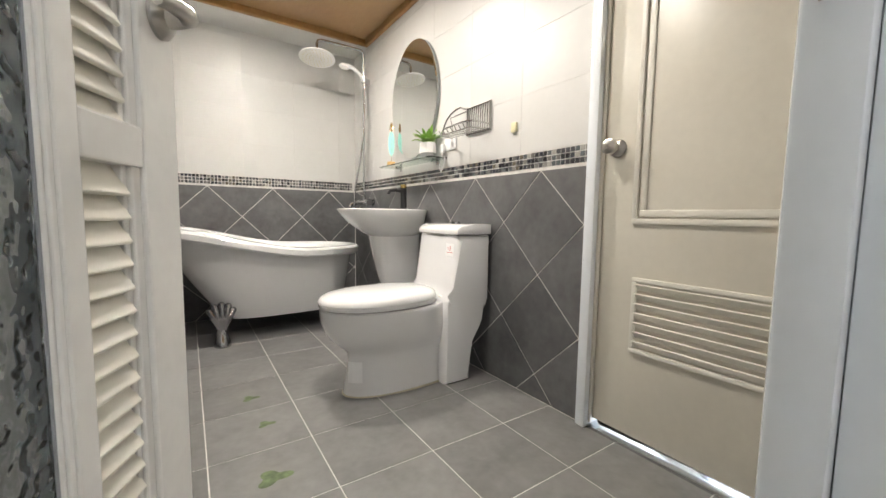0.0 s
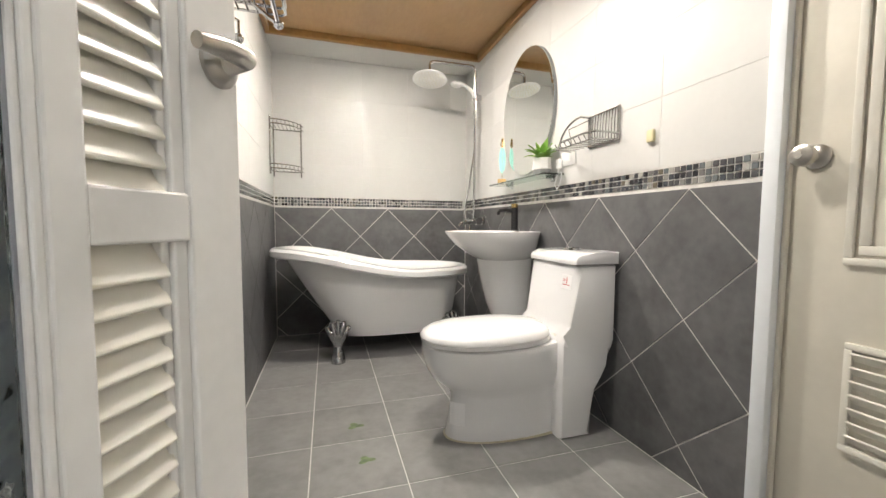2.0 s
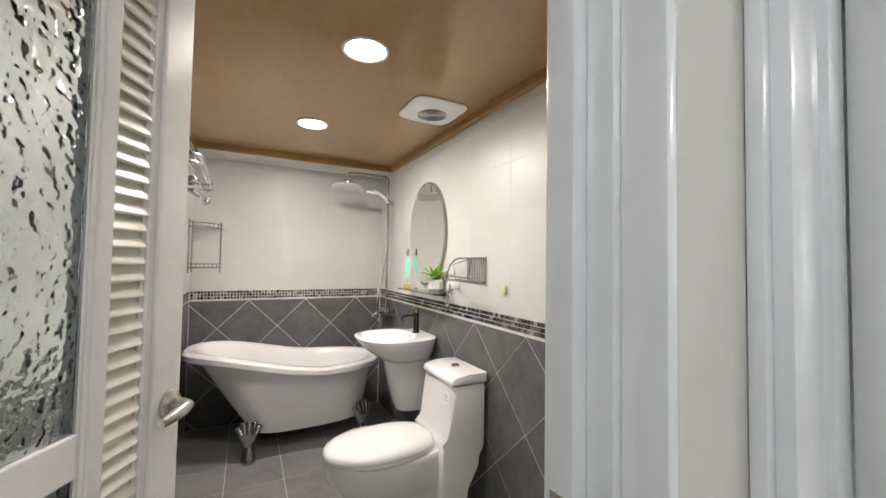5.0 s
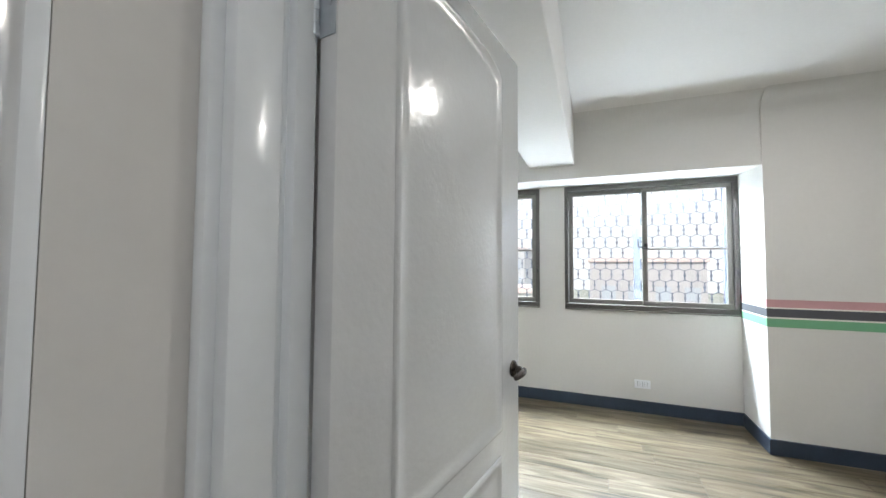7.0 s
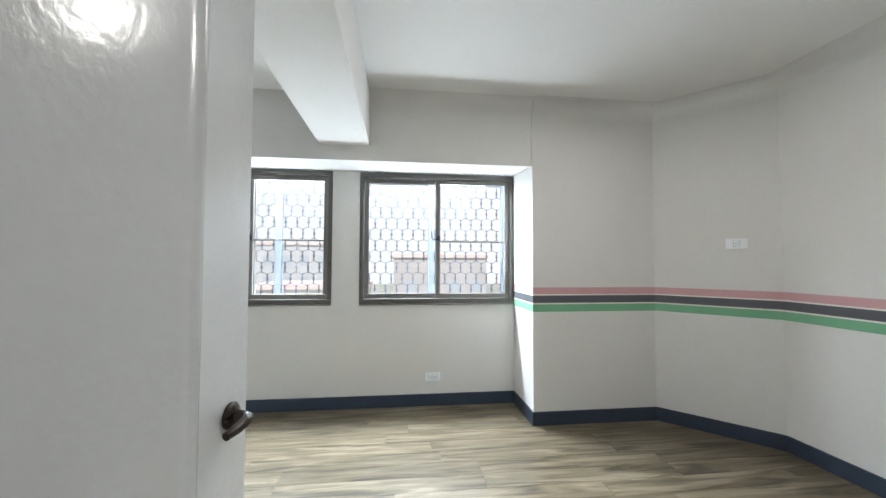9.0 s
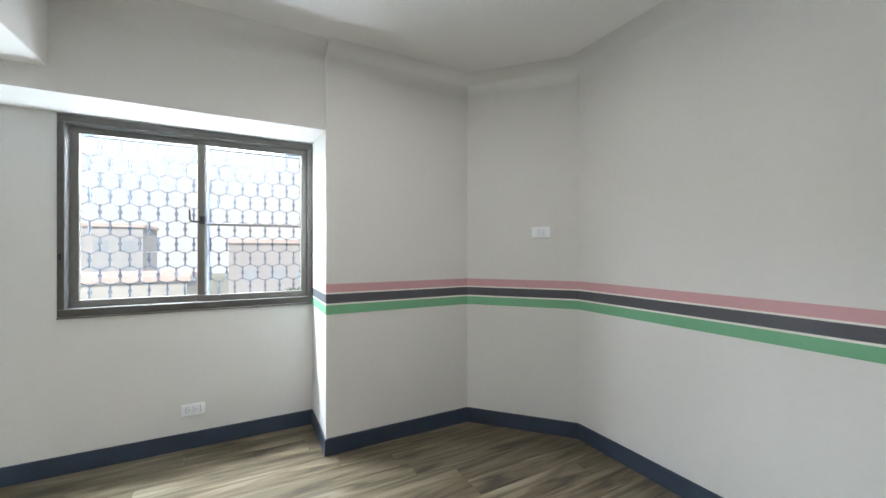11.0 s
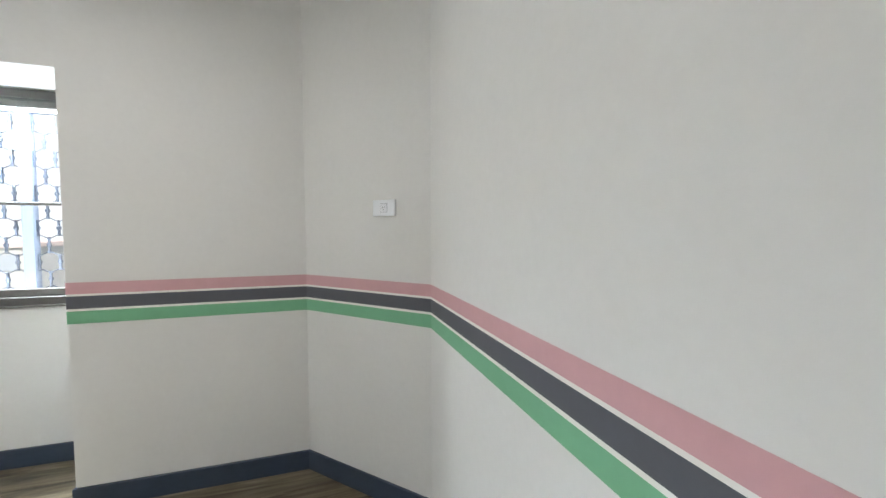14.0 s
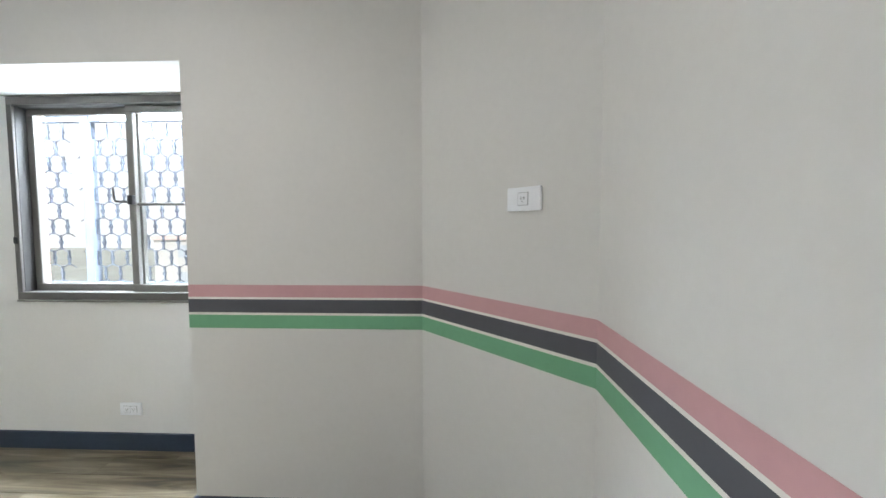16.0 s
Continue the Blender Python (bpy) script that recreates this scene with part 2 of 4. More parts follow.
def tube(bm, pts, r, seg=8, closed=False):
    pts = [Vector(p) for p in pts]
    n = len(pts)
    rings, last = [], None
    for i, p in enumerate(pts):
        a, b = (pts[(i - 1) % n], pts[(i + 1) % n]) if closed else (pts[max(i - 1, 0)], pts[min(i + 1, n - 1)])
        d = (b - a).normalized()
        side = last - d * last.dot(d) if last is not None and (last - d * last.dot(d)).length > 1e-4 else d.orthogonal()
        side.normalize()
        last = side
        up = d.cross(side)
        rad = r[i] if isinstance(r, (list, tuple)) else r
        rings.append([p + side * math.cos(2 * math.pi * k / seg) * rad + up * math.sin(2 * math.pi * k / seg) * rad for k in range(seg)])
    if closed:
        rings.append(rings[0])
        loft(bm, rings, caps=False)
        bmesh.ops.remove_doubles(bm, verts=bm.verts, dist=1e-6)
        return bm
    return loft(bm, rings)


def prism(bm, poly, axis, a, b, bevel=0.0):
    """A polygon drawn in the two other axes, drawn out along axis from a to b."""
    def put(p, h):
        return {"x": (h, p[0], p[1]), "y": (p[0], h, p[1]), "z": (p[0], p[1], h)}[axis]
    lo, hi = [bm.verts.new(put(p, a)) for p in poly], [bm.verts.new(put(p, b)) for p in poly]
    n = len(poly)
    fs = [bm.faces.new(lo[::-1]), bm.faces.new(hi)] + [bm.faces.new((lo[i], lo[(i + 1) % n], hi[(i + 1) % n], hi[i])) for i in range(n)]
    if bevel:
        es = [e for f in fs[:2] for e in f.edges]
        bmesh.ops.bevel(bm, geom=es, offset=bevel, segments=2, affect="EDGES", profile=0.5)
    return bm


def mesh_of(name, bm, mat, smooth=False):
    bmesh.ops.recalc_face_normals(bm, faces=bm.faces)
    me = bpy.data.meshes.new(name)
    bm.to_mesh(me)
    bm.free()
    me.materials.append(mat)
    if smooth:
        me.shade_smooth()
        me.set_sharp_from_angle(angle=radians(38))
    return me


def thing(name, m, label, category, group=""):
    ob = new(name)
    ob.empty_display_size = 0.05
    ob.matrix_world = m
    return tagged(ob, label, category, group)


def part(name, bm, mat, parent, label="", smooth=True):
    ob = new(name, mesh_of(name, bm, mat, smooth))
    ob.parent = parent
    if label:
        ob["label"] = label
    return ob


def solid(name, bm, mat, m, label, category, group="", kind="", smooth=False):
    ob = new(name, mesh_of(name, bm, mat, smooth))
    ob.matrix_world = m
    return tagged(ob, label, category, group, kind)


def structure(name, bm, mat, label, category, m=None, smooth=False):
    return solid(name, bm, mat, m or Matrix.Identity(4), label, category, kind="structure", smooth=smooth)


def arc(c, r, a0, a1, n, plane="xy", h=0.0):
    out = []
    for i in range(n + 1):
        a = radians(a0 + (a1 - a0) * i / n)
        p, q = c[0] + r * math.cos(a), c[1] + r * math.sin(a)
        out.append({"xy": (p, q, h), "xz": (p, h, q), "yz": (h, p, q)}[plane])
    return out


def spow(v, e):
    return math.copysign(abs(v) ** e, v)


def oval(cx, cy, a, b, z, n=40, e=1.0):
    return [(cx + a * spow(math.cos(2 * math.pi * i / n), e), cy + b * spow(math.sin(2 * math.pi * i / n), e), z) for i in range(n)]


I4 = Matrix.Identity(4)
T = 0.12

# ---- bathroom shell ----
UL, VB, VN, ZC = -1.572, 2.42, -0.88, 2.22     # left wall, back wall, near wall, ceiling
floor_bath = structure("floor_bathroom", boxed(UL - T, 0.02, VN - 0.02, VB + T, -0.10, -0.0010), GROUT, "pale grout bed under grey square bathroom floor tiles", "floor", B)
bm = boxed(0.0, T, -0.02, VB + T, -0.1, 2.5)
box(bm, 0.0, T, VN - 0.02, -0.85, -0.1, 2.5)
box(bm, 0.0, T, -0.85, -0.02, 2.06, 2.5)
wall_east = structure("wall_bathroom_east", bm, GROUT, "bathroom wall with slate diamond tiles below white tiles", "wall", B)
wall_back = structure("wall_bathroom_north", boxed(UL, 0.0, VB, VB + T, -0.1, 2.5), GROUT, "bathroom wall with slate diamond tiles behind the bathtub", "wall", B)
wall_west = structure("wall_bathroom_west", boxed(UL - T, UL, VN - 0.02, VB + T, -0.1, 2.5), GROUT, "bathroom wall with slate diamond tiles and towel rack", "wall", B)
structure("ceiling_bathroom", boxed(UL, 0.0, VN, 2.13, ZC, ZC + 0.08), BROWN, "glossy brown wood-effect bathroom ceiling", "ceiling", B)
structure("soffit_bathroom", boxed(UL, 0.0, 2.13, VB, 2.175, 2.5), WTILE, "white boxed soffit above the bathtub", "ceiling", B)


def cornice(name, x0, x1, y0, y1):
    bm = boxed(x0, x1, y0, y1, 2.172, ZC - 0.001, bevel=0.008)
    box(bm, x0 - 0.0, x1, y0, y1, ZC - 0.014, ZC - 0.0015)
    structure(name, bm, BTRIM, "brown wooden cornice strip round the bathroom ceiling", "cornice", B)


cornice("trim_1", -0.034, -0.002, VN, 2.095)
cornice("trim_2", UL + 0.002, -0.002, 2.095, 2.127)
cornice("trim_3", UL + 0.002, UL + 0.034, VN, 2.095)

# ---- doorway walls between bathroom, hall and bedroom ----
HALL_Z = 2.40
structure("wall_hall_1", boxed(-1.0, 0.09, -0.48, -0.33, -0.1, 2.66), WALL, "off-white painted wall beside the bathroom doorway", "wall")
structure("wall_hall_2", boxed(0.935, 1.10, -0.48, -0.43, -0.1, 2.66), WALL, "off-white painted wall strip between two doorways", "wall")
structure("wall_hall_3", boxed(0.09, 0.935, -0.48, -0.33, 2.09, 2.66), WALL, "off-white painted wall above the bathroom doorway", "wall")
structure("wall_hall_4", boxed(-1.12, -1.0, -2.4, -0.33, -0.1, 2.66), WALL, "off-white painted end wall of the hall", "wall")
structure("wall_hall_5", boxed(-1.0, 1.12, -2.52, -2.4, -0.1, 2.66), WALL, "off-white painted wall across the hall", "wall")
structure("ceiling_hall", boxed(-1.12, 1.10, -2.52, -0.33, HALL_Z, HALL_Z + 0.1), CEIL, "plain white hall ceiling", "ceiling")
# bedroom
XE, XP, YP, YD, XS, YS, ZR, YN = 4.70, 4.185, -2.115, -3.172, 3.59, -3.716, 2.67, 1.5
structure("wall_west_1", boxed(1.12, 1.24, YS - T, -1.40, -0.1, 2.8), WALL, "off-white painted bedroom wall beside the doorway", "wall")
structure("wall_west_2", boxed(1.12, 1.24, -1.40, -0.48, 2.13, 2.8), WALL, "off-white painted wall above the bedroom doorway", "wall")
structure("wall_west_3", boxed(1.10, 1.95, -0.48, -0.43, -0.1, 2.8), WALL, "off-white painted bedroom wall behind the open door", "wall")
bm = boxed(1.88, 1.95, 0.52, YN + T, -0.1, 2.8)
box(bm, 1.88, 1.95, -0.43, 0.52, 2.1, 2.8)
structure("wall_west_4", bm, WALL, "off-white painted wall shared with the bathroom", "wall")
structure("wall_north", boxed(1.95, XE + 0.2, YN, YN + T, -0.1, 2.8), WALL, "plain off-white bedroom wall", "wall")
structure("wall_south", boxed(1.12, XS, YS - T, YS, -0.1, 2.8), WALL, "off-white bedroom wall with painted pink, grey and green stripes", "wall")
structure("wall_diagonal", prism(bmesh.new(), [(XS, YS), (XP, YD), (XP + 0.1, YD - 0.1), (XS + 0.1, YS - 0.12), (XS, YS - 0.12)], "z", -0.1, 2.8), WALL, "short diagonal off-white wall with painted stripes", "wall")
structure("wall_pier", boxed(XP, XE + 0.2, YD - 0.1, YP, -0.1, 2.8), WALL, "off-white projecting wall pier with painted stripes", "wall")
W1, W2, WZ0, WZ1 = (-2.112, -0.688), (-0.445, 0.955), 0.975, 2.166
bm = boxed(XE, XE + 0.18, YP, YN, -0.1, WZ0)
for y0, y1 in ((YP, W1[0]), (W1[1], W2[0]), (W2[1], YN)):
    box(bm, XE, XE + 0.18, y0, y1, WZ0, WZ1)
box(bm, XE, XE + 0.18, YP, YN, WZ1, 2.8)
wall_out = structure("wall_east", bm, WALL, "off-white window wall below a boxed soffit", "wall")
structure("soffit_east", prism(bmesh.new(), [(XP + 0.026, 2.142), (XE, 2.175), (XE, 2.8), (XP + 0.026, 2.8)], "y", YP, YN), WALL, "off-white boxed beam above the windows", "beam")
structure("beam", boxed(1.30, XP + 0.05, -0.805, -0.42, 2.259, ZR, bevel=0.006), CEIL, "white ceiling beam running to the window wall", "beam")
bm = boxed(1.12, XE, YS - T, YN, ZR, ZR + 0.1)
structure("ceiling_bedroom", bm, CEIL, "matt white bedroom ceiling", "ceiling")


def cove(name, pts, label):
    """A hollow moulding that softens the turn from wall to ceiling."""
    bm, r = bmesh.new(), 0.13
    prof = [(0.001, 0.0), (r, 0.0)] + [(r * (1 - math.sin(radians(a))), -r * (1 - math.cos(radians(a)))) for a in range(10, 91, 10)]
    runs = [Vector((x1 - x0, y1 - y0, 0)).normalized() for (x0, y0), (x1, y1) in zip(pts, pts[1:])]
    rings = []
    for i, (x, y) in enumerate(pts):
        ns = [Vector((-d.y, d.x, 0)) for d in runs[max(i - 1, 0):i + 1]]
        n = sum(ns, Vector()).normalized()
        n /= max(n.dot(ns[0]), 0.3)
        rings.append([(x + n.x * p, y + n.y * p, ZR + q - 0.001) for p, q in prof])
    loft(bm, rings)
    structure(name, bm, WALL, label, "cornice", smooth=True)


cove("trim_4", [(XP, YP), (XP, YD), (XS, YS), (1.24, YS)][::-1], "soft white plaster cove under the bedroom ceiling")
cove("trim_5", [(XP + 0.026, -0.805), (XP + 0.026, YP)][::-1], "soft white plaster cove above the window beam")

# stripes of paint, each a thin coat on the wall
ZS = ((1.094, 1.149, PINK, "pink"), (1.024, 1.084, GREY, "dark grey"), (0.953, 1.013, GREEN, "green"), (1.084, 1.094, PALE, "white"), (1.013, 1.024, PALE, "white"))
for z0, z1, mat, tone in ZS:
    bm = bmesh.new()
    e = 0.0015
    pts = [(1.24, YS + e), (XS - e * 0.4, YS + e), (XP - e, YD + e * 0.4), (XP - e, YP + e), (XE, YP + e)]
    rows = [[bm.verts.new((x, y, z)) for x, y in pts] for z in (z0, z1)]
    for i in range(len(pts) - 1):
        bm.faces.new((rows[0][i], rows[0][i + 1], rows[1][i + 1], rows[1][i]))
    structure("wall_stripe_" + tone.replace(" ", "_"), bm, mat, f"horizontal {tone} painted stripe on the bedroom wall", "painted stripe")


def skirting(name, pts, h=0.108, d=0.010):
    bm = bmesh.new()
    off = []
    for i, p in enumerate(pts):
        p = Vector((*p, 0))
        ns = []
        for a, b in ((i - 1, i), (i, i + 1)):
            if 0 <= a and b < len(pts):
                v = (Vector((*pts[b], 0)) - Vector((*pts[a], 0))).normalized()
                ns.append(Vector((-v.y, v.x, 0)))
        n = sum(ns, Vector()).normalized()
        k = 1 / max(n.dot(ns[0]), 0.3)
        off.append((p, p + n * d * k))
    rings = [[(a.x, a.y, FLOOR), (b.x, b.y, FLOOR), (b.x, b.y, FLOOR + h - 0.004), (b.x * 0.6 + a.x * 0.4, b.y * 0.6 + a.y * 0.4, FLOOR + h), (a.x, a.y, FLOOR + h)] for a, b in off]
    loft(bm, rings)
    structure(name, bm, NAVY, "dark navy skirting board along the bedroom walls", "skirting board")


skirting("baseboard_1", [(1.24, YS), (XS, YS), (XP, YD), (XP, YP), (XE, YP), (XE, YN)])
skirting("baseboard_2", [(XE, YN), (1.95, YN), (1.95, 0.55)])
skirting("baseboard_3", [(1.24, -1.45), (1.24, YS)])


# ---- windows ----
def bar(bm, x0, x1, y0, y1, z0, z1):
    return box(bm, x0, x1, y0, y1, z0, z1, bevel=0.003, seg=1)


def window(name, y0, y1):
    w = thing(name, pose(XE, (y0 + y1) / 2, WZ0), "grey aluminium sliding window with two sashes, daylight behind", "window")
    w["kind"] = "structure"
    h, H = (y1 - y0) / 2, WZ1 - WZ0
    bm = bar(bmesh.new(), -0.012, 0.10, -h, h, 0, 0.045)
    bar(bm, -0.012, 0.10, -h, h, H - 0.045, H)
    for s in (-1, 1):
        bar(bm, -0.012, 0.10, *sorted((s * h, s * (h - 0.035))), 0.045, H - 0.045)
    part("window_frame", bm, FRAMED, w, "dark grey aluminium outer frame", False)
    # thin dark lining puts the shade inside jambs and head into colour
    bm = bmesh.new()
    for s in (-1, 1):
        box(bm, 0.002, 0.098, *sorted((s * (h - 0.035), s * (h - 0.0375))), 0.0455, H - 0.0455)
    box(bm, 0.002, 0.098, -h + 0.038, h - 0.038, H - 0.048, H - 0.0455)
    part("track", bm, SHADELINER, w, "dark liner inside the frame, shade put into its colour", False)
    part("window_sill", bar(bmesh.new(), -0.02, 0.0, -h, h, -0.012, 0.0), ALU, w, "", False)
    for s, x in ((1, 0.062), (-1, 0.024)):
        a, b = sorted((0.025 * -s, s * (h - 0.035)))
        bm = bmesh.new()
        bar(bm, x, x + 0.03, a, b, 0.046, 0.088)
        bar(bm, x, x + 0.03, a, b, H - 0.086, H - 0.046)
        for y in (a, b - 0.044):
            bar(bm, x, x + 0.03, y, y + 0.044, 0.088, H - 0.086)
        if s < 0:
            bar(bm, x + 0.006, x + 0.024, a + 0.044, b - 0.044, 0.56, 0.578)
        sash = part("sash", bm, ALU, w, "", False)
        pane = part("pane", boxed(x + 0.013, x + 0.017, a + 0.04, b - 0.04, 0.084, H - 0.082), GLASS, sash, "clear window glass", False)
        pane.visible_shadow = False
    bm = boxed(-0.004, 0.024, -0.02, 0.012, 0.565, 0.62, bevel=0.004)
    tube(bm, [(-0.012, 0.0, 0.58), (-0.028, 0.02, 0.58), (-0.03, 0.055, 0.582), (-0.032, 0.062, 0.60), (-0.034, 0.064, 0.66)], [0.008, 0.007, 0.007, 0.007, 0.005], 8)
    part("latch", bm, BLACK, w, "black window latch")
    for y in (-h + 0.008, h - 0.022):
        part("pull", boxed(-0.024, -0.008, y, y + 0.014, 0.335, 0.375, bevel=0.004), BLACK, w, "small black sash pull")
    return w


window("window_1", *W1)
window("window_2", *W2)


def grille(name, y0, y1, post):
    """Outer iron cage in a pattern of stacked lozenges with uprights."""
    g = thing(name, pose(5.28, 0, 0.9), "pale painted iron security grille outside the window", "window grille", "window grilles")
    z1, px, pz, top = 1.28, 0.114, 0.1165, 1.21
    bm = bmesh.new()
    for y in post:
        box(bm, -0.03, 0.03, y - 0.03, y + 0.03, 0.0, z1 + 0.06)
    for z in (0.04, z1):
        box(bm, -0.02, 0.02, y0, y1, z, z + 0.06)
    part("frame", bm, GRILLEP, g, "pale blue painted posts and rails", False)
    bm = bmesh.new()
    for i in range(int((y1 - y0) / px)):
        for k in range(10):
            y, z = y0 + (i + 0.25 + 0.5 * (k % 2)) * px, top - k * pz
            box(bm, -0.006, 0.006, y - 0.0055, y + 0.0055, z - 0.056, z + 0.056)
            box(bm, -0.007, 0.007, y - 0.011, y + 0.011, z - 0.010, z + 0.012)
            for s in (-1, 1):
                tube(bm, [(0, y, z - 0.042), (0, y + s * px / 2, z - pz + 0.042)], 0.0040, 4)
    part("lattice", bm, GRILLE, g, "", False)
    return g


grille("window_grille", -2.7, -0.425, (-2.18, -1.38, -0.59))
grille("window_grille", -0.423, 1.45, (0.18, 0.98))
structure("outer_slab", boxed(XE + 0.18, 5.36, -2.8, 1.5, 0.78, 0.88), POTG, "concrete ledge outside the windows", "ledge")
structure("outer_canopy", boxed(XE + 0.18, 5.36, -2.8, 1.5, 2.40, 2.44), GRILLE, "pale canopy above the window cage", "canopy")

# ---- outside: far town under a bright sky ----
random.seed(4)
ground_bm = boxed(6.5, 3000, -2500, 2500, -9.2, -9.0)
structure("ground", ground_bm, material("far_ground", (0.24, 0.25, 0.22), 0.9, var=0.3, scale=0.2), "distant ground seen through the windows", "ground")
FACADE = [material("far_facade", c, 0.85, var=0.1, scale=0.6) for c in ((0.44, 0.44, 0.45), (0.40, 0.38, 0.38), (0.46, 0.45, 0.43))]
FARGL = material("far_window_glass", (0.36, 0.39, 0.43), 0.3, var=0.1)
FARRF = material("far_roof", (0.58, 0.47, 0.44), 0.8, var=0.2)


def far_house(x, y, w, d, h, mat):
    hs = thing("house", pose(x, y, -9.0), "pale distant apartment house with rows of windows", "building", "distant houses")
    part("wall", boxed(0, d, -w / 2, w / 2, 0, h), mat, hs, "", False)
    part("roof", boxed(-0.2, d + 0.2, -w / 2 - 0.2, w / 2 + 0.2, h, h + 0.4), FARRF, hs, "reddish flat roof", False)
    for k in range(int(h / 3)):
        for i in range(int(w / 2.6)):
            yy = -w / 2 + 1.3 + i * 2.6
            part("window", boxed(-0.04, 0.05, yy - 0.7, yy + 0.7, k * 3 + 1.0, k * 3 + 2.4), FARGL, hs, "", False)


for i, (x, y, w, h) in enumerate(((38, -21, 12, 9.5), (46, -6, 11, 11), (36, 7, 10, 8), (60, 16, 14, 13), (70, -32, 16, 14), (44, 26, 10, 9))):
    far_house(x, y, w, 9, h, FACADE[i % 3])
tree = thing("tree", pose(24, -4.5, -9.0), "green leafy street tree beyond the window grille", "tree")
part("trunk", tube(bmesh.new(), [(0, 0, 0), (0.1, 0.05, 3), (0.0, 0.2, 5.5)], [0.22, 0.17, 0.10], 8), material("bark", (0.12, 0.09, 0.06), 0.9, var=0.3), tree)
for s in (-1, 1):
    part("limb", tube(bmesh.new(), [(0.1, 0.05, 3.2), (0.3, s * 1.0, 4.8), (0.4, s * 1.8, 6.2)], [0.12, 0.09, 0.04], 6), bpy.data.materials["bark"], tree)
bm = bmesh.new()
for i in range(1400):
    a, r, z = random.uniform(0, 6.28), random.uniform(0, 1) ** 0.5 * 2.6, random.uniform(4.0, 8.2)
    r *= 1 - abs(z - 5.9) / 3.2
    c = Vector((r * math.cos(a), r * math.sin(a), z))
    q = Euler((random.uniform(0, 6), random.uniform(0, 6), random.uniform(0, 6))).to_matrix()
    bm.faces.new([bm.verts.new(c + q @ Vector(p)) for p in ((-0.16, 0, 0), (0, -0.08, 0), (0.16, 0, 0), (0, 0.08, 0))])
part("crown", bm, material("far_foliage", (0.07, 0.12, 0.05), 0.7, var=0.3), tree, "crown of small green leaves", False)

# bright hazy sky beyond the town
hz = structure("backdrop", boxed(190, 191, -420, 420, -20, 330), HAZE, "bright white hazy sky beyond the town", "sky")


# ---- doors ----
def lever(parent, m, sgn, mat):
    """A lever on a round rose: a neck that stands off the door and a bar that turns back along it."""
    bm = lathe(bmesh.new(), [(0.0, 0.0), (0.027, 0.0), (0.027, -0.005), (0.022, -0.011), (0.013, -0.014), (0.010, -0.034), (0.0, -0.034)], axis="y", seg=28)
    pts = [(0, -0.032, 0), (sgn * 0.006, -0.040, 0), (sgn * 0.024, -0.044, -0.002), (sgn * 0.048, -0.043, -0.005), (sgn * 0.074, -0.038, -0.009)]
    tube(bm, pts, [0.010, 0.0115, 0.0112, 0.0105, 0.008], 12)
    bm.transform(m)
    return part("handle", bm, mat, parent, "brushed metal lever handle")


# louvred bathroom door, standing open into the bathroom
HL = pose(0.13, -0.37, 0.0, 0, 0, 63.0)
ld = thing("door_1", HL, "cream louvred bathroom door with hammered glass panel, standing open", "door")
ld["kind"] = "structure"
Z0, Z1, TH = 0.075, 2.03, 0.036


def lpart(name, x0, x1, z0, z1, mat, y0=0.0, y1=TH, bevel=0.003, label=""):
    return part(name, boxed(x0, x1, y0, y1, z0, z1, bevel=bevel), mat, ld, label, False)


lpart("stile", 0.602, 0.681, Z0, Z1, LOUVERW)
lpart("stile", 0.471, 0.501, Z0, Z1, LOUVERW)
lpart("stile", 0.0, 0.11, Z0, Z1, LOUVERW)
lpart("moulding", 0.584, 0.602, Z0 + 0.09, Z1 - 0.09, LOUVERW, 0.005, TH - 0.005)
lpart("moulding", 0.574, 0.584, Z0 + 0.09, Z1 - 0.09, LOUVERW, 0.010, TH - 0.010, 0.002)
lpart("moulding", 0.463, 0.471, Z0 + 0.09, Z1 - 0.09, LOUVERW, 0.0015, TH - 0.0015, 0.002)
lpart("moulding", 0.457, 0.463, Z0 + 0.09, Z1 - 0.09, LOUVERW, 0.004, TH - 0.004, 0.002)
lpart("bead", 0.4545, 0.457, Z0 + 0.11, Z1 - 0.11, SEAM, 0.006, TH - 0.006, 0.0005, "dark glazing bead")
for z0, z1 in ((Z0, Z0 + 0.11), (0.867, 0.917), (Z1 - 0.11, Z1)):
    lpart("rail", 0.501, 0.602, z0, z1, LOUVERW, 0.001, TH - 0.001)
for z0, z1 in ((Z0, Z0 + 0.11), (1.03, 1.095), (Z1 - 0.11, Z1)):
    lpart("rail", 0.11, 0.4565, z0, z1, LOUVERW, 0.001, TH - 0.001)
slat = None
for lo, hi in ((Z0 + 0.11, 0.867), (0.917, Z1 - 0.11)):
    n = int((hi - lo) / 0.028)
    for i in range(n):
        if slat is None:
            bm = boxed(0.499, 0.579, -0.0035, 0.0035, -0.0245, 0.0245, bevel=0.0025, seg=2)
            bm.transform(pose(0, 0, 0, -30, 0, 0))
            slat = part("slat", bm, LOUVER, ld, "", False)
            ob = slat
        else:
            ob = new("slat", slat.data)
            ob.parent = ld
        ob.location = (0, 0.018, lo + (i + 0.5) * (hi - lo) / n)
for z0, z1 in ((Z0 + 0.11, 1.03), (1.095, Z1 - 0.11)):
    part("pane", boxed(0.11, 0.4545, 0.008, 0.013, z0, z1), FROST, ld, "rippled frosted glass", False)
lever(ld, pose(0.647, 0, 1.068), -1, STEEL)
bm = boxed(0.681, 0.6825, 0.010, 0.026, 1.0, 1.12)
part("latch_plate", bm, STEEL, ld, "steel latch plate", False)

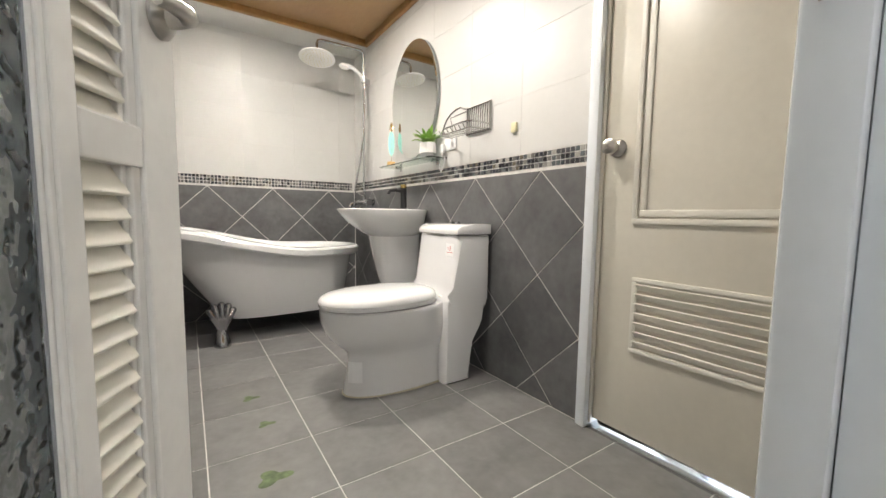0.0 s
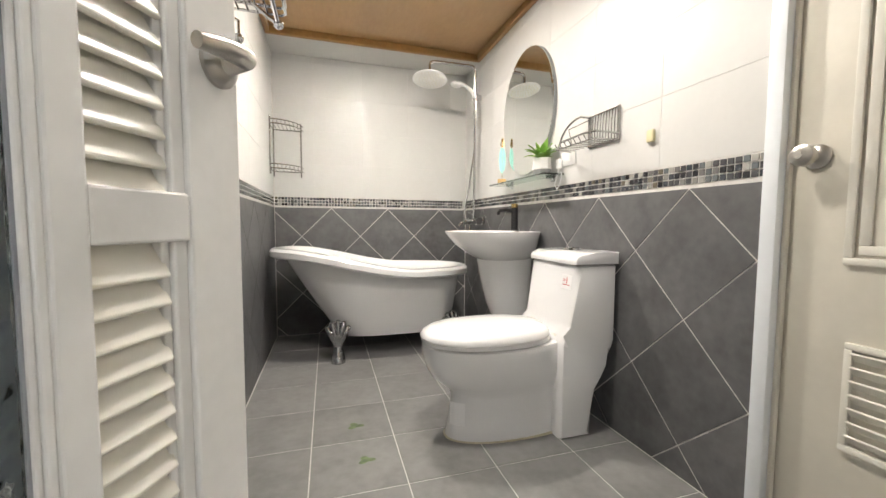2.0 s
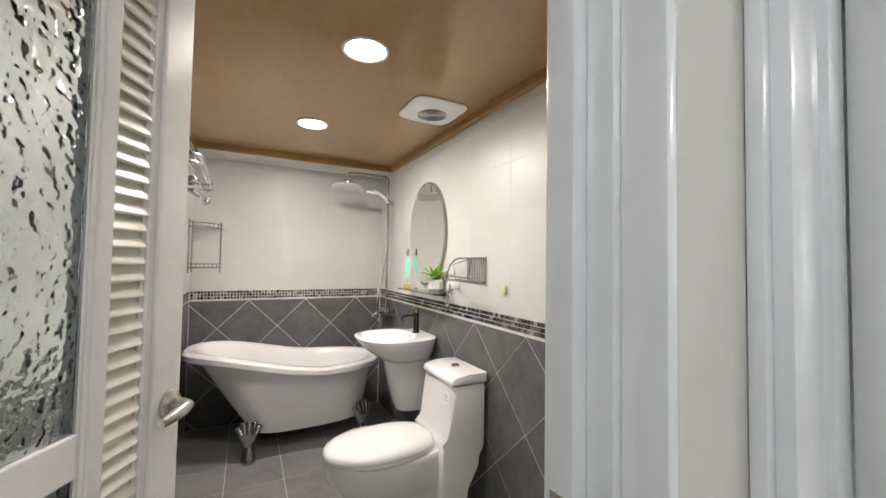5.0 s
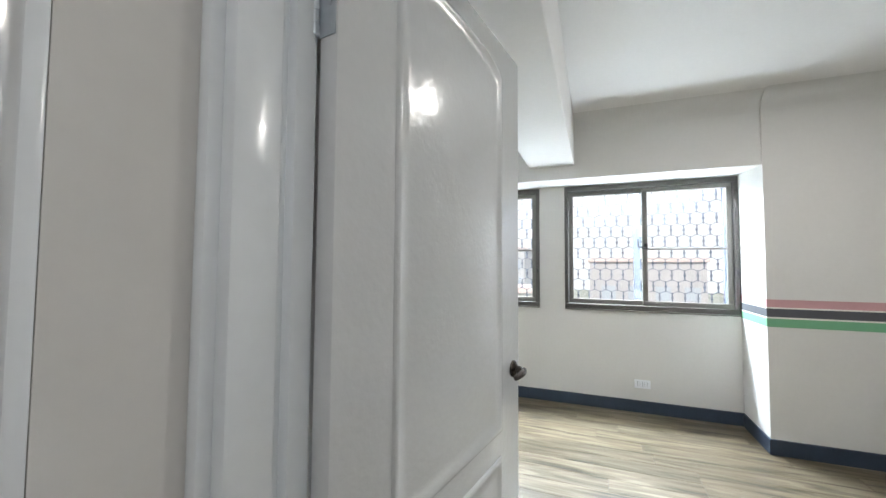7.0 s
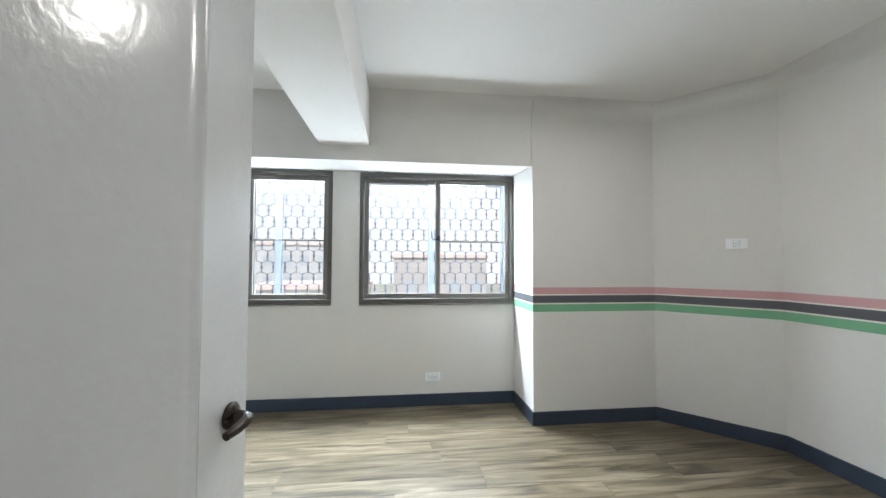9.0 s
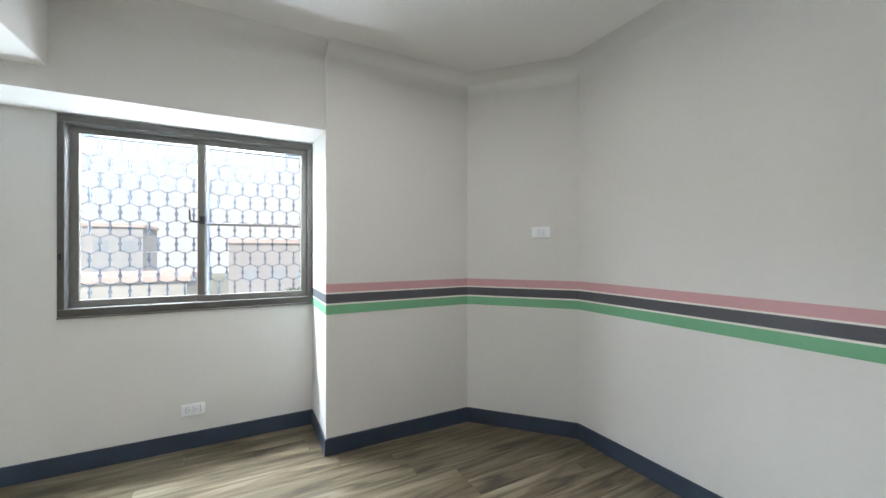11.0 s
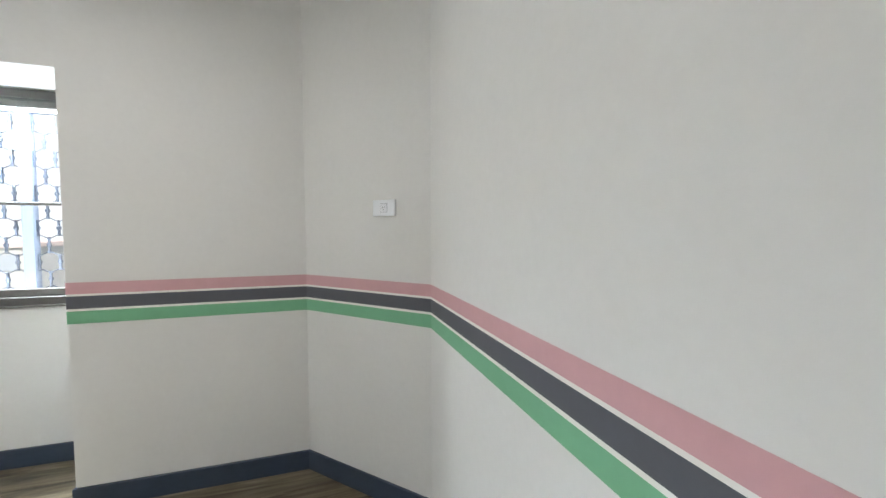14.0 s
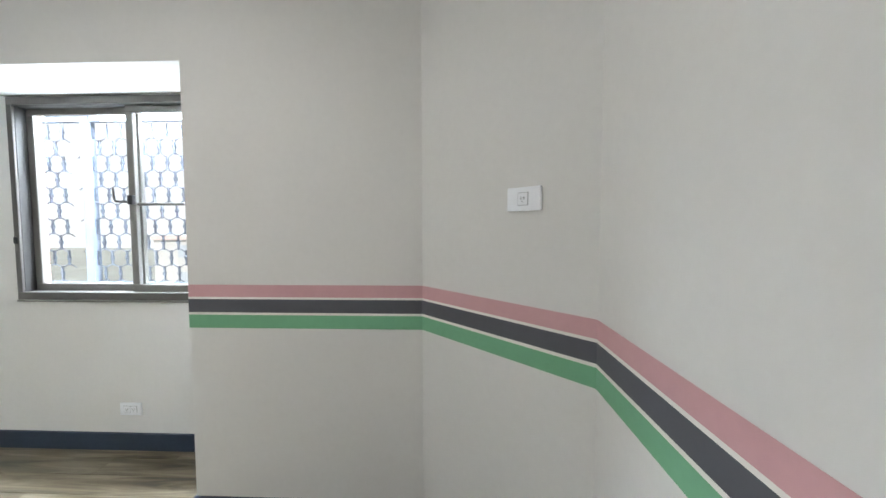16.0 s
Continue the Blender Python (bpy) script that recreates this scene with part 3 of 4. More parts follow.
# bathroom door frame, glossy white
bf = thing("door_frame", I4, "glossy pale blue-white wooden bathroom door frame", "door frame")
bf["kind"] = "structure"
bm = boxed(0.884, 0.933, -0.385, -0.336, 0.0, 2.09, bevel=0.006)
box(bm, 0.905, 0.934, -0.425, -0.385, 0.0, 2.09, bevel=0.005)
box(bm, 0.915, 0.935, -0.482, -0.425, 0.0, 2.09, bevel=0.005)
part("jamb", bm, TRIMW, bf, "", True)
bm = boxed(0.092, 0.118, -0.412, -0.302, 0.0, 2.09, bevel=0.006)
box(bm, 0.092, 0.108, -0.482, -0.412, 0.0, 2.09, bevel=0.005)
part("jamb", bm, TRIMW, bf, "", True)
part("head", boxed(0.118, 0.899, -0.412, -0.31, 2.045, 2.09, bevel=0.006), TRIMW, bf, "", True)
part("sill", boxed(0.09, 0.935, -0.48, -0.31, -0.05, 0.05, bevel=0.006), GROUT, bf, "stone door sill", False)
part("strike_plate", boxed(0.8825, 0.8842, -0.372, -0.350, 1.0, 1.07), STEEL, bf, "steel strike plate", False)

# panelled bedroom door, standing open
DM = pose(1.248, -0.568, 0.0, 0, 0, -9.35)
dd = thing("door_2", DM, "glossy white panelled bedroom door, standing open into the room", "door")
dd["kind"] = "structure"
DW, DT, DZ0, DZ1 = 0.862, 0.042, 0.066, 2.10
part("leaf", boxed(0, DW, 0.0, DT, DZ0, DZ1, bevel=0.004), DOORW, dd)


def panel_ring(x0, x1, z0, z1, arch=0.0):
    pts = [(x0, z0), (x1, z0), (x1, z1 - arch)]
    if arch:
        pts += [(x1 - 0.02, z1 - arch * 0.62), (x1 - 0.10, z1 - arch * 0.12), ((x0 + x1) / 2, z1), (x0 + 0.10, z1 - arch * 0.12), (x0 + 0.02, z1 - arch * 0.62)]
    pts.append((x0, z1 - arch))
    cx, cz = (x0 + x1) / 2, (z0 + z1) / 2

    def inset(d):
        return [(x - math.copysign(d, x - cx) if abs(x - cx) > 0.01 else x, z - math.copysign(d, z - cz)) for x, z in pts]
    bm = bmesh.new()
    prof = ((0.0, -0.0005), (0.004, -0.005), (0.011, -0.0065), (0.018, -0.005), (0.024, -0.001), (0.05, -0.0015), (0.07, -0.004))
    rings = [[(x, y, z) for x, z in inset(d)] for d, y in prof]
    loft(bm, rings, caps=False)
    bm.faces.new([bm.verts.new((x, -0.004, z)) for x, z in inset(0.07)])
    bmesh.ops.remove_doubles(bm, verts=bm.verts, dist=1e-5)
    return bm


part("panel", panel_ring(0.156, 0.705, 0.857, 2.03, 0.045), DOORW, dd, "raised arched door panel")
part("panel", panel_ring(0.156, 0.705, 0.24, 0.785), DOORW, dd, "raised lower door panel")
lever(dd, pose(0.800, -0.001, 1.03), -1, DARKM)
for z in (1.81, 0.32):
    hx, hy = -0.010, DT + 0.002
    bm = lathe(bmesh.new(), [(0.0, -0.055), (0.007, -0.055), (0.007, 0.055), (0.0, 0.055)], at=(hx, hy, z), seg=12)
    for k in (-0.044, -0.022, 0.0, 0.022, 0.044):
        lathe(bm, [(0.0, k - 0.0095), (0.0086, k - 0.0095), (0.0086, k + 0.0095), (0.0, k + 0.0095)], at=(hx, hy, z), seg=12)
    lathe(bm, [(0.0, -0.074), (0.0035, -0.070), (0.0065, -0.060), (0.0, -0.055)], at=(hx, hy, z), seg=10)
    box(bm, -0.0024, -0.0004, 0.003, DT, z - 0.055, z + 0.055)
    for k in (-0.036, 0.0, 0.036):
        lathe(bm, [(0.0, -0.0036), (0.0045, -0.0036), (0.0045, -0.002), (0.0, -0.002)], at=(0.0, 0.016, z + k), axis="x", seg=10)
    part("hinge", bm, HINGE, dd, "pale painted butt hinge")
f2 = thing("door_frame", I4, "glossy pale white wooden bedroom door frame", "door frame")
f2["kind"] = "structure"
bm = boxed(1.077, 1.102, -0.502, -0.4805, 0.0, 2.16, bevel=0.006)
box(bm, 1.100, 1.184, -0.521, -0.4805, 0.0, 2.16, bevel=0.006)
box(bm, 1.180, 1.206, -0.510, -0.4805, 0.0, 2.16, bevel=0.004)
box(bm, 1.202, 1.2535, -0.527, -0.4805, 0.0, 2.16, bevel=0.009)
part("jamb", bm, TRIMW, f2)
part("jamb", boxed(1.10, 1.26, -1.43, -1.398, 0.0, 2.16, bevel=0.006), TRIMW, f2)
part("head", boxed(1.10, 1.245, -1.398, -0.512, 2.115, 2.16, bevel=0.006), TRIMW, f2)

# beige side door of the bathroom, closed
kd = thing("door_3", B @ pose(0.012, -0.065, 0.0), "closed beige bathroom door with cream mouldings and louvred vent", "door")
kd["kind"] = "structure"
part("leaf", boxed(0.0, 0.04, -0.775, 0.0, 0.035, 2.02, bevel=0.004), PVC, kd)


def ring_frame(y0, y1, z0, z1, w, x0, x1, bevel=0.003):
    bm = bmesh.new()
    box(bm, x0, x1, y0, y1, z0, z0 + w, bevel)
    box(bm, x0, x1, y0, y1, z1 - w, z1, bevel)
    box(bm, x0, x1, y0, y0 + w, z0 + w, z1 - w, bevel)
    box(bm, x0, x1, y1 - w, y1, z0 + w, z1 - w, bevel)
    return bm


part("moulding", ring_frame(-0.65, -0.125, 0.795, 1.86, 0.018, -0.010, 0.0), PVCW, kd, "cream panel moulding")
part("moulding", ring_frame(-0.625, -0.15, 0.82, 1.835, 0.022, -0.006, 0.0), PVCW, kd, "cream panel moulding")
part("vent_frame", ring_frame(-0.62, -0.14, 0.345, 0.61, 0.016, -0.012, 0.0), PVCW, kd, "cream louvre frame")
vs = None
for i in range(7):
    if vs is None:
        bm = boxed(-0.014, 0.014, -0.606, -0.154, -0.003, 0.003, bevel=0.002)
        bm.transform(pose(0, 0, 0, 0, 50, 0))
        vs = part("vent_slat", bm, PVCW, kd, "", False)
        ob = vs
    else:
        ob = new("vent_slat", vs.data)
        ob.parent = kd
    ob.location = (-0.006, 0, 0.378 + i * 0.0333)
bm = lathe(bmesh.new(), [(0.0, 0.0), (0.031, 0.0), (0.031, -0.006), (0.026, -0.012), (0.012, -0.016), (0.012, -0.034), (0.023, -0.040), (0.027, -0.052), (0.026, -0.064), (0.018, -0.068), (0.008, -0.069), (0.008, -0.074), (0.0, -0.074)],
           at=(0, -0.058, 1.062), axis="x", seg=28)
part("knob", bm, STEEL, kd, "round brushed steel door knob")
kf = thing("door_frame", B, "white frame of the closed bathroom side door", "door frame")
kf["kind"] = "structure"
bm = boxed(-0.028, 0.06, -0.062, -0.021, 0.0, 2.09, bevel=0.004)
part("jamb", bm, TRIMW, kf)
part("bead", boxed(-0.004, 0.012, -0.072, -0.0625, 0.02, 2.02, bevel=0.002), PVCW, kf)
part("jamb", boxed(-0.028, 0.06, VN, -0.842, 0.0, 2.09, bevel=0.004), TRIMW, kf)
part("head", boxed(-0.028, 0.06, -0.842, -0.062, 2.03, 2.09, bevel=0.004), TRIMW, kf)
# bright metal here also imitates light leaking under the door
part("threshold", boxed(-0.012, 0.075, -0.842, -0.062, -0.004, 0.010, bevel=0.003), CHROME, kf, "bright metal threshold strip, standing in for light leaking under the door")

# ---- bathtub ----
tub = thing("bathtub", B, "white slipper bathtub on four pewter claw feet", "bathtub")
UC, VC = -0.845, 1.99


def rim_z(u):
    s = min(max((u + 1.45) / 0.85, 0), 1)
    return 0.725 - 0.135 * (s * s * (3 - 2 * s))


def tub_ring(f, grow=0.0, drop=0.0, z_abs=None, n=56):
    """f: 0 at the belly's foot, 1 at the rim."""
    g = f ** 0.62
    left, right, half = 0.25 + 0.40 * f ** 0.9, 0.515 + 0.105 * g, 0.215 + 0.11 * g
    e = 0.66 + 0.14 * f
    out = []
    for i in range(n):
        a = 2 * math.pi * i / n
        c, s = spow(math.cos(a), e), spow(math.sin(a), e)
        u = UC + c * ((right if c > 0 else left) + grow)
        v = VC + s * (half + grow)
        z = 0.125 + (rim_z(UC + c * (0.62 if c > 0 else 0.65)) - 0.125) * f - drop
        out.append((u, v, z if z_abs is None else z_abs))
    return out


rings = [tub_ring(0.0, -0.10), tub_ring(0.0, -0.03), tub_ring(0.02), tub_ring(0.10)] + [tub_ring(k / 10) for k in range(2, 10)] + [tub_ring(0.96)]
rings += [tub_ring(1.0, 0.002, 0.062), tub_ring(1.0, 0.044, 0.060), tub_ring(1.0, 0.055, 0.048), tub_ring(1.0, 0.054, 0.016), tub_ring(1.0, 0.040, 0.001), tub_ring(1.0, 0.0, -0.002), tub_ring(1.0, -0.022, 0.008)]
rings += [tub_ring(k / 10, -0.032, -0.01) for k in range(9, 1, -1)] + [tub_ring(0.08, -0.06, -0.02), tub_ring(0.06, -0.12, -0.02)]
part("basin", loft(bmesh.new(), rings), TUBW, tub)


def claw(u, v, turn):
    """A flared foot, a thin ankle and a scallop shell of five ribs that lies on the tub."""
    shape = ((2.6, 0.046, 0.040, 0.0), (2.6, 0.047, 0.042, 0.010), (2.2, 0.040, 0.038, 0.030), (1.2, 0.030, 0.031, 0.060), (0.5, 0.023, 0.026, 0.085), (0.4, 0.023, 0.027, 0.105),
             (1.0, 0.027, 0.040, 0.130), (1.5, 0.030, 0.054, 0.155), (1.6, 0.029, 0.062, 0.185), (1.2, 0.023, 0.060, 0.208), (0.6, 0.012, 0.044, 0.228))
    bm = loft(bmesh.new(), [oval(0.010 * k, 0, a, b, z, 20) for k, a, b, z in shape])
    for k in range(5):
        a = radians(-60 + 30 * k)
        top = Vector((0.014, math.sin(a) * 0.064, 0.172 + math.cos(a) * 0.072))
        mid = Vector((0.034, math.sin(a) * 0.046, 0.166 + math.cos(a) * 0.030))
        tube(bm, [(0.028, math.sin(a) * 0.018, 0.128), tuple(mid), tuple(top)], [0.008, 0.0175, 0.0180], 12)
        bmesh.ops.create_icosphere(bm, subdivisions=2, radius=0.0188, matrix=Matrix.Translation(top))
    bm.transform(pose(u, v, 0, 0, 0, turn) @ Matrix.Diagonal((1.12, 1.12, 1.04, 1)))
    part("foot", bm, CLAW, tub, "pewter claw foot with shell top")


claw(-1.124, 1.735, -90)
claw(-0.34, 1.80, -70)
claw(-1.10, 2.24, 90)
claw(-0.34, 2.22, 70)
bm = lathe(bmesh.new(), [(0, 0), (0.02, 0), (0.02, 0.004), (0, 0.006)], at=(-0.5, VC, 0.152), seg=16)
part("drain", bm, CHROME, tub)

# ---- toilet ----
to = thing("toilet", B @ pose(0, 0.697, 0), "white one-piece ceramic toilet with closed lid", "toilet")


def egg(u0, u1, half, z, n=44, e=0.85, blunt=0.0):
    c, a = (u0 + u1) / 2, (u1 - u0) / 2
    out = []
    for i in range(n):
        t = 2 * math.pi * i / n
        x = spow(math.cos(t), e)
        taper = 1 - 0.10 * max(-x, 0) ** 2
        out.append((c + a * x, half * spow(math.sin(t), e) * taper, z))
    return out


rings = [egg(-0.716, -0.14, 0.118, 0.0), egg(-0.716, -0.14, 0.118, 0.012), egg(-0.706, -0.14, 0.117, 0.06), egg(-0.692, -0.14, 0.117, 0.14), egg(-0.694, -0.14, 0.122, 0.180), egg(-0.708, -0.15, 0.132, 0.205), egg(-0.742, -0.16, 0.148, 0.232),
         egg(-0.774, -0.17, 0.164, 0.262), egg(-0.796, -0.18, 0.176, 0.298), egg(-0.810, -0.19, 0.184, 0.340), egg(-0.815, -0.2, 0.187, 0.380), egg(-0.814, -0.2, 0.186, 0.396), egg(-0.808, -0.2, 0.180, 0.402)]
part("bowl", loft(bmesh.new(), rings), CERAMIC, to)
# black ring fills the seat gap, its shade put into the colour
rings = [egg(-0.808, -0.262, 0.180, 0.4035), egg(-0.808, -0.262, 0.180, 0.407)]
part("seal", loft(bmesh.new(), rings), DARKGAP, to, "black ring for the shade in the gap under the seat", False)
rings = [egg(-0.816, -0.258, 0.188, 0.4075), egg(-0.818, -0.256, 0.189, 0.412), egg(-0.818, -0.256, 0.189, 0.422), egg(-0.814, -0.26, 0.186, 0.4235)]
part("seat", loft(bmesh.new(), rings), CERAMIC, to)
rings = [egg(-0.818, -0.262, 0.189, 0.4245), egg(-0.821, -0.26, 0.191, 0.428), egg(-0.820, -0.261, 0.190, 0.436), egg(-0.808, -0.266, 0.182, 0.450), egg(-0.778, -0.280, 0.162, 0.463), egg(-0.70, -0.32, 0.118, 0.473), egg(-0.58, -0.42, 0.05, 0.477)]
part("lid", loft(bmesh.new(), rings), CERAMIC, to)
for s in (-1, 1):
    part("hinge", boxed(-0.262, -0.235, s * 0.085 - 0.02, s * 0.085 + 0.02, 0.402, 0.424, bevel=0.006), PVCW, to)
prof = [(-0.275, 0.0), (-0.128, 0.0), (-0.122, 0.20), (-0.112, 0.26), (-0.085, 0.31), (-0.035, 0.36), (-0.020, 0.40), (-0.020, 0.722), (-0.218, 0.722), (-0.243, 0.47), (-0.255, 0.425), (-0.275, 0.40)]
part("tank", prism(bmesh.new(), prof, "y", -0.178, 0.178, bevel=0.024), CERAMIC, to)
prof = [(-0.226, 0.7245)] + [(-0.228 + 0.0, 0.738)] + [(-0.166 - 0.062 * math.cos(radians(a)), 0.738 + 0.034 * math.sin(radians(a))) for a in (15, 35, 55, 75)] + [(-0.14, 0.774), (-0.08, 0.776), (-0.016, 0.776), (-0.016, 0.7245)]
part("tank_lid", prism(bmesh.new(), prof, "y", -0.182, 0.182, bevel=0.010), CERAMIC, to)
bm = lathe(bmesh.new(), [(0, 0), (0.026, 0), (0.026, 0.005), (0.022, 0.008), (0, 0.008)], at=(-0.11, 0, 0.775), seg=28)
box(bm, -0.130, -0.112, -0.014, 0.014, 0.782, 0.787, bevel=0.003)
box(bm, -0.108, -0.090, -0.014, 0.014, 0.782, 0.787, bevel=0.003)
part("flush_button", bm, CHROME, to, "round chrome flush button")
# caulk line and stickers
part("sealant", loft(bmesh.new(), [egg(-0.722, -0.10, 0.124, 0.0), egg(-0.720, -0.10, 0.121, 0.006)]), material("yellowed_sealant", (0.55, 0.50, 0.36), 0.6, var=0.2), to, "yellowed sealant bead", False)


def front_u(z):
    return -0.218 - (0.722 - z) * 0.099 - 0.0012


bm = bmesh.new()
ys, zs = (-0.152, -0.084), (0.620, 0.680)
bm.faces.new([bm.verts.new(p) for p in ((front_u(zs[0]), ys[0], zs[0]), (front_u(zs[0]), ys[1], zs[0]), (front_u(zs[1]), ys[1], zs[1]), (front_u(zs[1]), ys[0], zs[1]))])
st = part("sticker", bm, PLASTIC, to, "small white and red warning sticker", False)
bm = bmesh.new()
for y0, y1, z0, z1 in ((-0.143, -0.094, 0.636, 0.639), (-0.124, -0.118, 0.645, 0.668), (-0.111, -0.095, 0.658, 0.660), (-0.111, -0.095, 0.652, 0.654)):
    bm.faces.new([bm.verts.new(p) for p in ((front_u(z0) - 0.0006, y0, z0), (front_u(z0) - 0.0006, y1, z0), (front_u(z1) - 0.0006, y1, z1), (front_u(z1) - 0.0006, y0, z1))])
part("print", bm, material("red_print", (0.55, 0.06, 0.05), 0.5, var=0.05), st, "", False)

bm = bmesh.new()
lab = [egg(-0.7155, -0.14, 0.1165, z) for z in (0.07, 0.165)]
cols = [list(r[24:28]) for r in lab]
rows = [[bm.verts.new((p[0] - 0.004, p[1] * 1.02 - 0.002, p[2])) for p in c] for c in cols]
for i in range(3):
    bm.faces.new((rows[0][i], rows[0][i + 1], rows[1][i + 1], rows[1][i]))
part("sticker", bm, PLASTIC, to, "white paper label on the toilet foot", False)

# ---- basin ----
ba = thing("washbasin", B @ pose(0, 1.33, 0), "white wall-hung ceramic washbasin with half pedestal", "washbasin")


def basin_ring(a, b, z, cu=-0.235, n=44, e=0.78):
    out = []
    for i in range(n):
        t = 2 * math.pi * i / n
        u = min(cu + a * spow(math.cos(t), e), -0.003)
        out.append((u, b * spow(math.sin(t), e) * (1 - 0.10 * max(-math.cos(t), 0) ** 2), z))
    return out


rings = [basin_ring(0.10, 0.09, 0.665, -0.15), basin_ring(0.15, 0.13, 0.675, -0.155), basin_ring(0.195, 0.19, 0.715, -0.18), basin_ring(0.235, 0.232, 0.765, -0.21), basin_ring(0.258, 0.258, 0.81, -0.23), basin_ring(0.272, 0.268, 0.838, -0.236),
         basin_ring(0.274, 0.269, 0.846, -0.236), basin_ring(0.268, 0.263, 0.850, -0.236)]
inner = [(0.185, 0.215, 0.850, -0.290), (0.178, 0.207, 0.842, -0.290), (0.155, 0.18, 0.79, -0.285), (0.10, 0.11, 0.745, -0.28), (0.02, 0.02, 0.738, -0.28)]
rings += [basin_ring(a, b, z, c) for a, b, z, c in inner]
part("bowl", loft(bmesh.new(), rings), CERAMIC, ba)
rings = [basin_ring(0.095, 0.085, 0.335, -0.10), basin_ring(0.115, 0.10, 0.345, -0.112), basin_ring(0.13, 0.112, 0.42, -0.125), basin_ring(0.15, 0.128, 0.56, -0.14), basin_ring(0.165, 0.14, 0.68, -0.15), basin_ring(0.17, 0.145, 0.71, -0.152)]
part("pedestal", loft(bmesh.new(), rings), CERAMIC, ba)
part("overflow", lathe(bmesh.new(), [(0, 0), (0.009, 0), (0.009, -0.003), (0, -0.003)], at=(-0.117, 0.02, 0.822), axis="x", seg=14), DARKGAP, ba, "dark overflow hole", False)
fa = thing("faucet", B @ pose(-0.075, 1.345, 0.850), "matt black basin tap with brass top", "tap")
part("body", lathe(bmesh.new(), [(0, 0), (0.026, 0), (0.026, 0.006), (0.0215, 0.010), (0.0215, 0.142), (0, 0.142)]), BLACK, fa)
part("cap", lathe(bmesh.new(), [(0, 0.142), (0.0205, 0.142), (0.0205, 0.164), (0.016, 0.167), (0, 0.167)]), GOLD, fa, "brass tap cap")
part("spout", tube(bmesh.new(), [(-0.015, 0, 0.122), (-0.06, 0, 0.126), (-0.098, 0, 0.122), (-0.108, 0, 0.108), (-0.109, 0, 0.096)], [0.012, 0.0115, 0.011, 0.011, 0.011], 12), BLACK, fa)

# ---- shower column ----
sh = thing("shower_column", B, "chrome shower column with white heads and hanging hose", "shower")
PU, PV = -0.055, 2.075
part("riser", tube(bmesh.new(), [(PU, PV, 0.93), (PU, PV, 1.5), (PU, PV, 2.08), (PU - 0.008, PV, 2.105), (PU - 0.028, PV, 2.118), (PU - 0.20, PV, 2.118), (PU - 0.335, PV, 2.116), (PU - 0.362, PV, 2.106), (PU - 0.37, PV, 2.085), (PU - 0.37, PV, 2.015)], 0.0105, 12), CHROME, sh)
head = lathe(bmesh.new(), [(0, 0), (0.124, 0.0), (0.130, 0.004), (0.126, 0.012), (0.040, 0.026), (0.016, 0.044), (0, 0.044)], seg=36)
noz = bmesh.new()
for ring_r, cnt in ((0.03, 8), (0.055, 14), (0.08, 20), (0.105, 26)):
    for i in range(cnt):
        a = 6.283 * i / cnt
        lathe(noz, [(0, -0.003), (0.0032, -0.003), (0.0032, 0.001), (0, 0.001)], at=(ring_r * math.cos(a), ring_r * math.sin(a), 0), seg=6)
for b in (head, noz):
    b.transform(pose(PU - 0.37, PV - 0.004, 1.972, -9, 4, 0))
rh = part("rain_head", head, PLASTIC, sh, "white round rain shower head")
part("nozzles", noz, IVORY, rh, "pale rubber nozzles", False)
bm = boxed(PU - 0.022, PU + 0.05, PV - 0.016, PV + 0.016, 1.862, 1.905, bevel=0.008)
lathe(bm, [(0, 0.012), (0.017, 0.012), (0.017, 0.040), (0, 0.040)], at=(PU, PV - 0.05, 1.885), axis="y", seg=16)
part("slider", bm, CHROME, sh)
bm = tube(bmesh.new(), [(PU - 0.012, PV - 0.03, 1.875), (PU - 0.05, PV - 0.03, 1.925), (PU - 0.10, PV - 0.032, 1.955), (PU - 0.15, PV - 0.034, 1.962)], [0.0115, 0.0125, 0.013, 0.016], 12)
bmh = lathe(bmesh.new(), [(0, 0), (0.036, 0), (0.040, 0.006), (0.034, 0.020), (0.012, 0.026), (0, 0.026)], seg=24)
bmh.transform(pose(PU - 0.175, PV - 0.035, 1.94, 0, 14, 0))
me_tmp = bpy.data.meshes.new("tmp")
bmh.to_mesh(me_tmp)
bm.from_mesh(me_tmp)
bmh.free()
part("hand_shower", bm, PLASTIC, sh, "white hand shower")
hose = [(PU - 0.005, PV - 0.03, 1.86), (PU - 0.004, PV - 0.035, 1.7), (PU - 0.02, PV - 0.04, 1.45), (PU - 0.06, PV - 0.05, 1.2), (PU - 0.10, PV - 0.055, 1.02), (PU - 0.108, PV - 0.06, 0.86), (PU - 0.09, PV - 0.06, 0.78), (PU - 0.06, PV - 0.06, 0.80), (PU - 0.05, PV - 0.04, 0.88)]
part("hose", tube(bmesh.new(), hose, 0.0075, 10), CHROME, sh, "ribbed chrome hose")
bm = tube(bmesh.new(), [(PU, PV - 0.09, 0.915), (PU, PV + 0.09, 0.915)], 0.022, 16)
for s in (-1, 1):
    lathe(bm, [(0, 0), (0.026, 0), (0.026, 0.05), (0.02, 0.056), (0, 0.056)], at=(PU, PV + s * 0.088 - 0.028, 0.915), axis="y", seg=18)
    tube(bm, [(PU, PV + s * 0.06, 0.915), (0.0, PV + s * 0.07, 0.915)], 0.012, 10)
    lathe(bm, [(0, -0.012), (0.030, -0.012), (0.026, 0.0), (0, 0)], at=(0, PV + s * 0.07, 0.915), axis="x", seg=18)
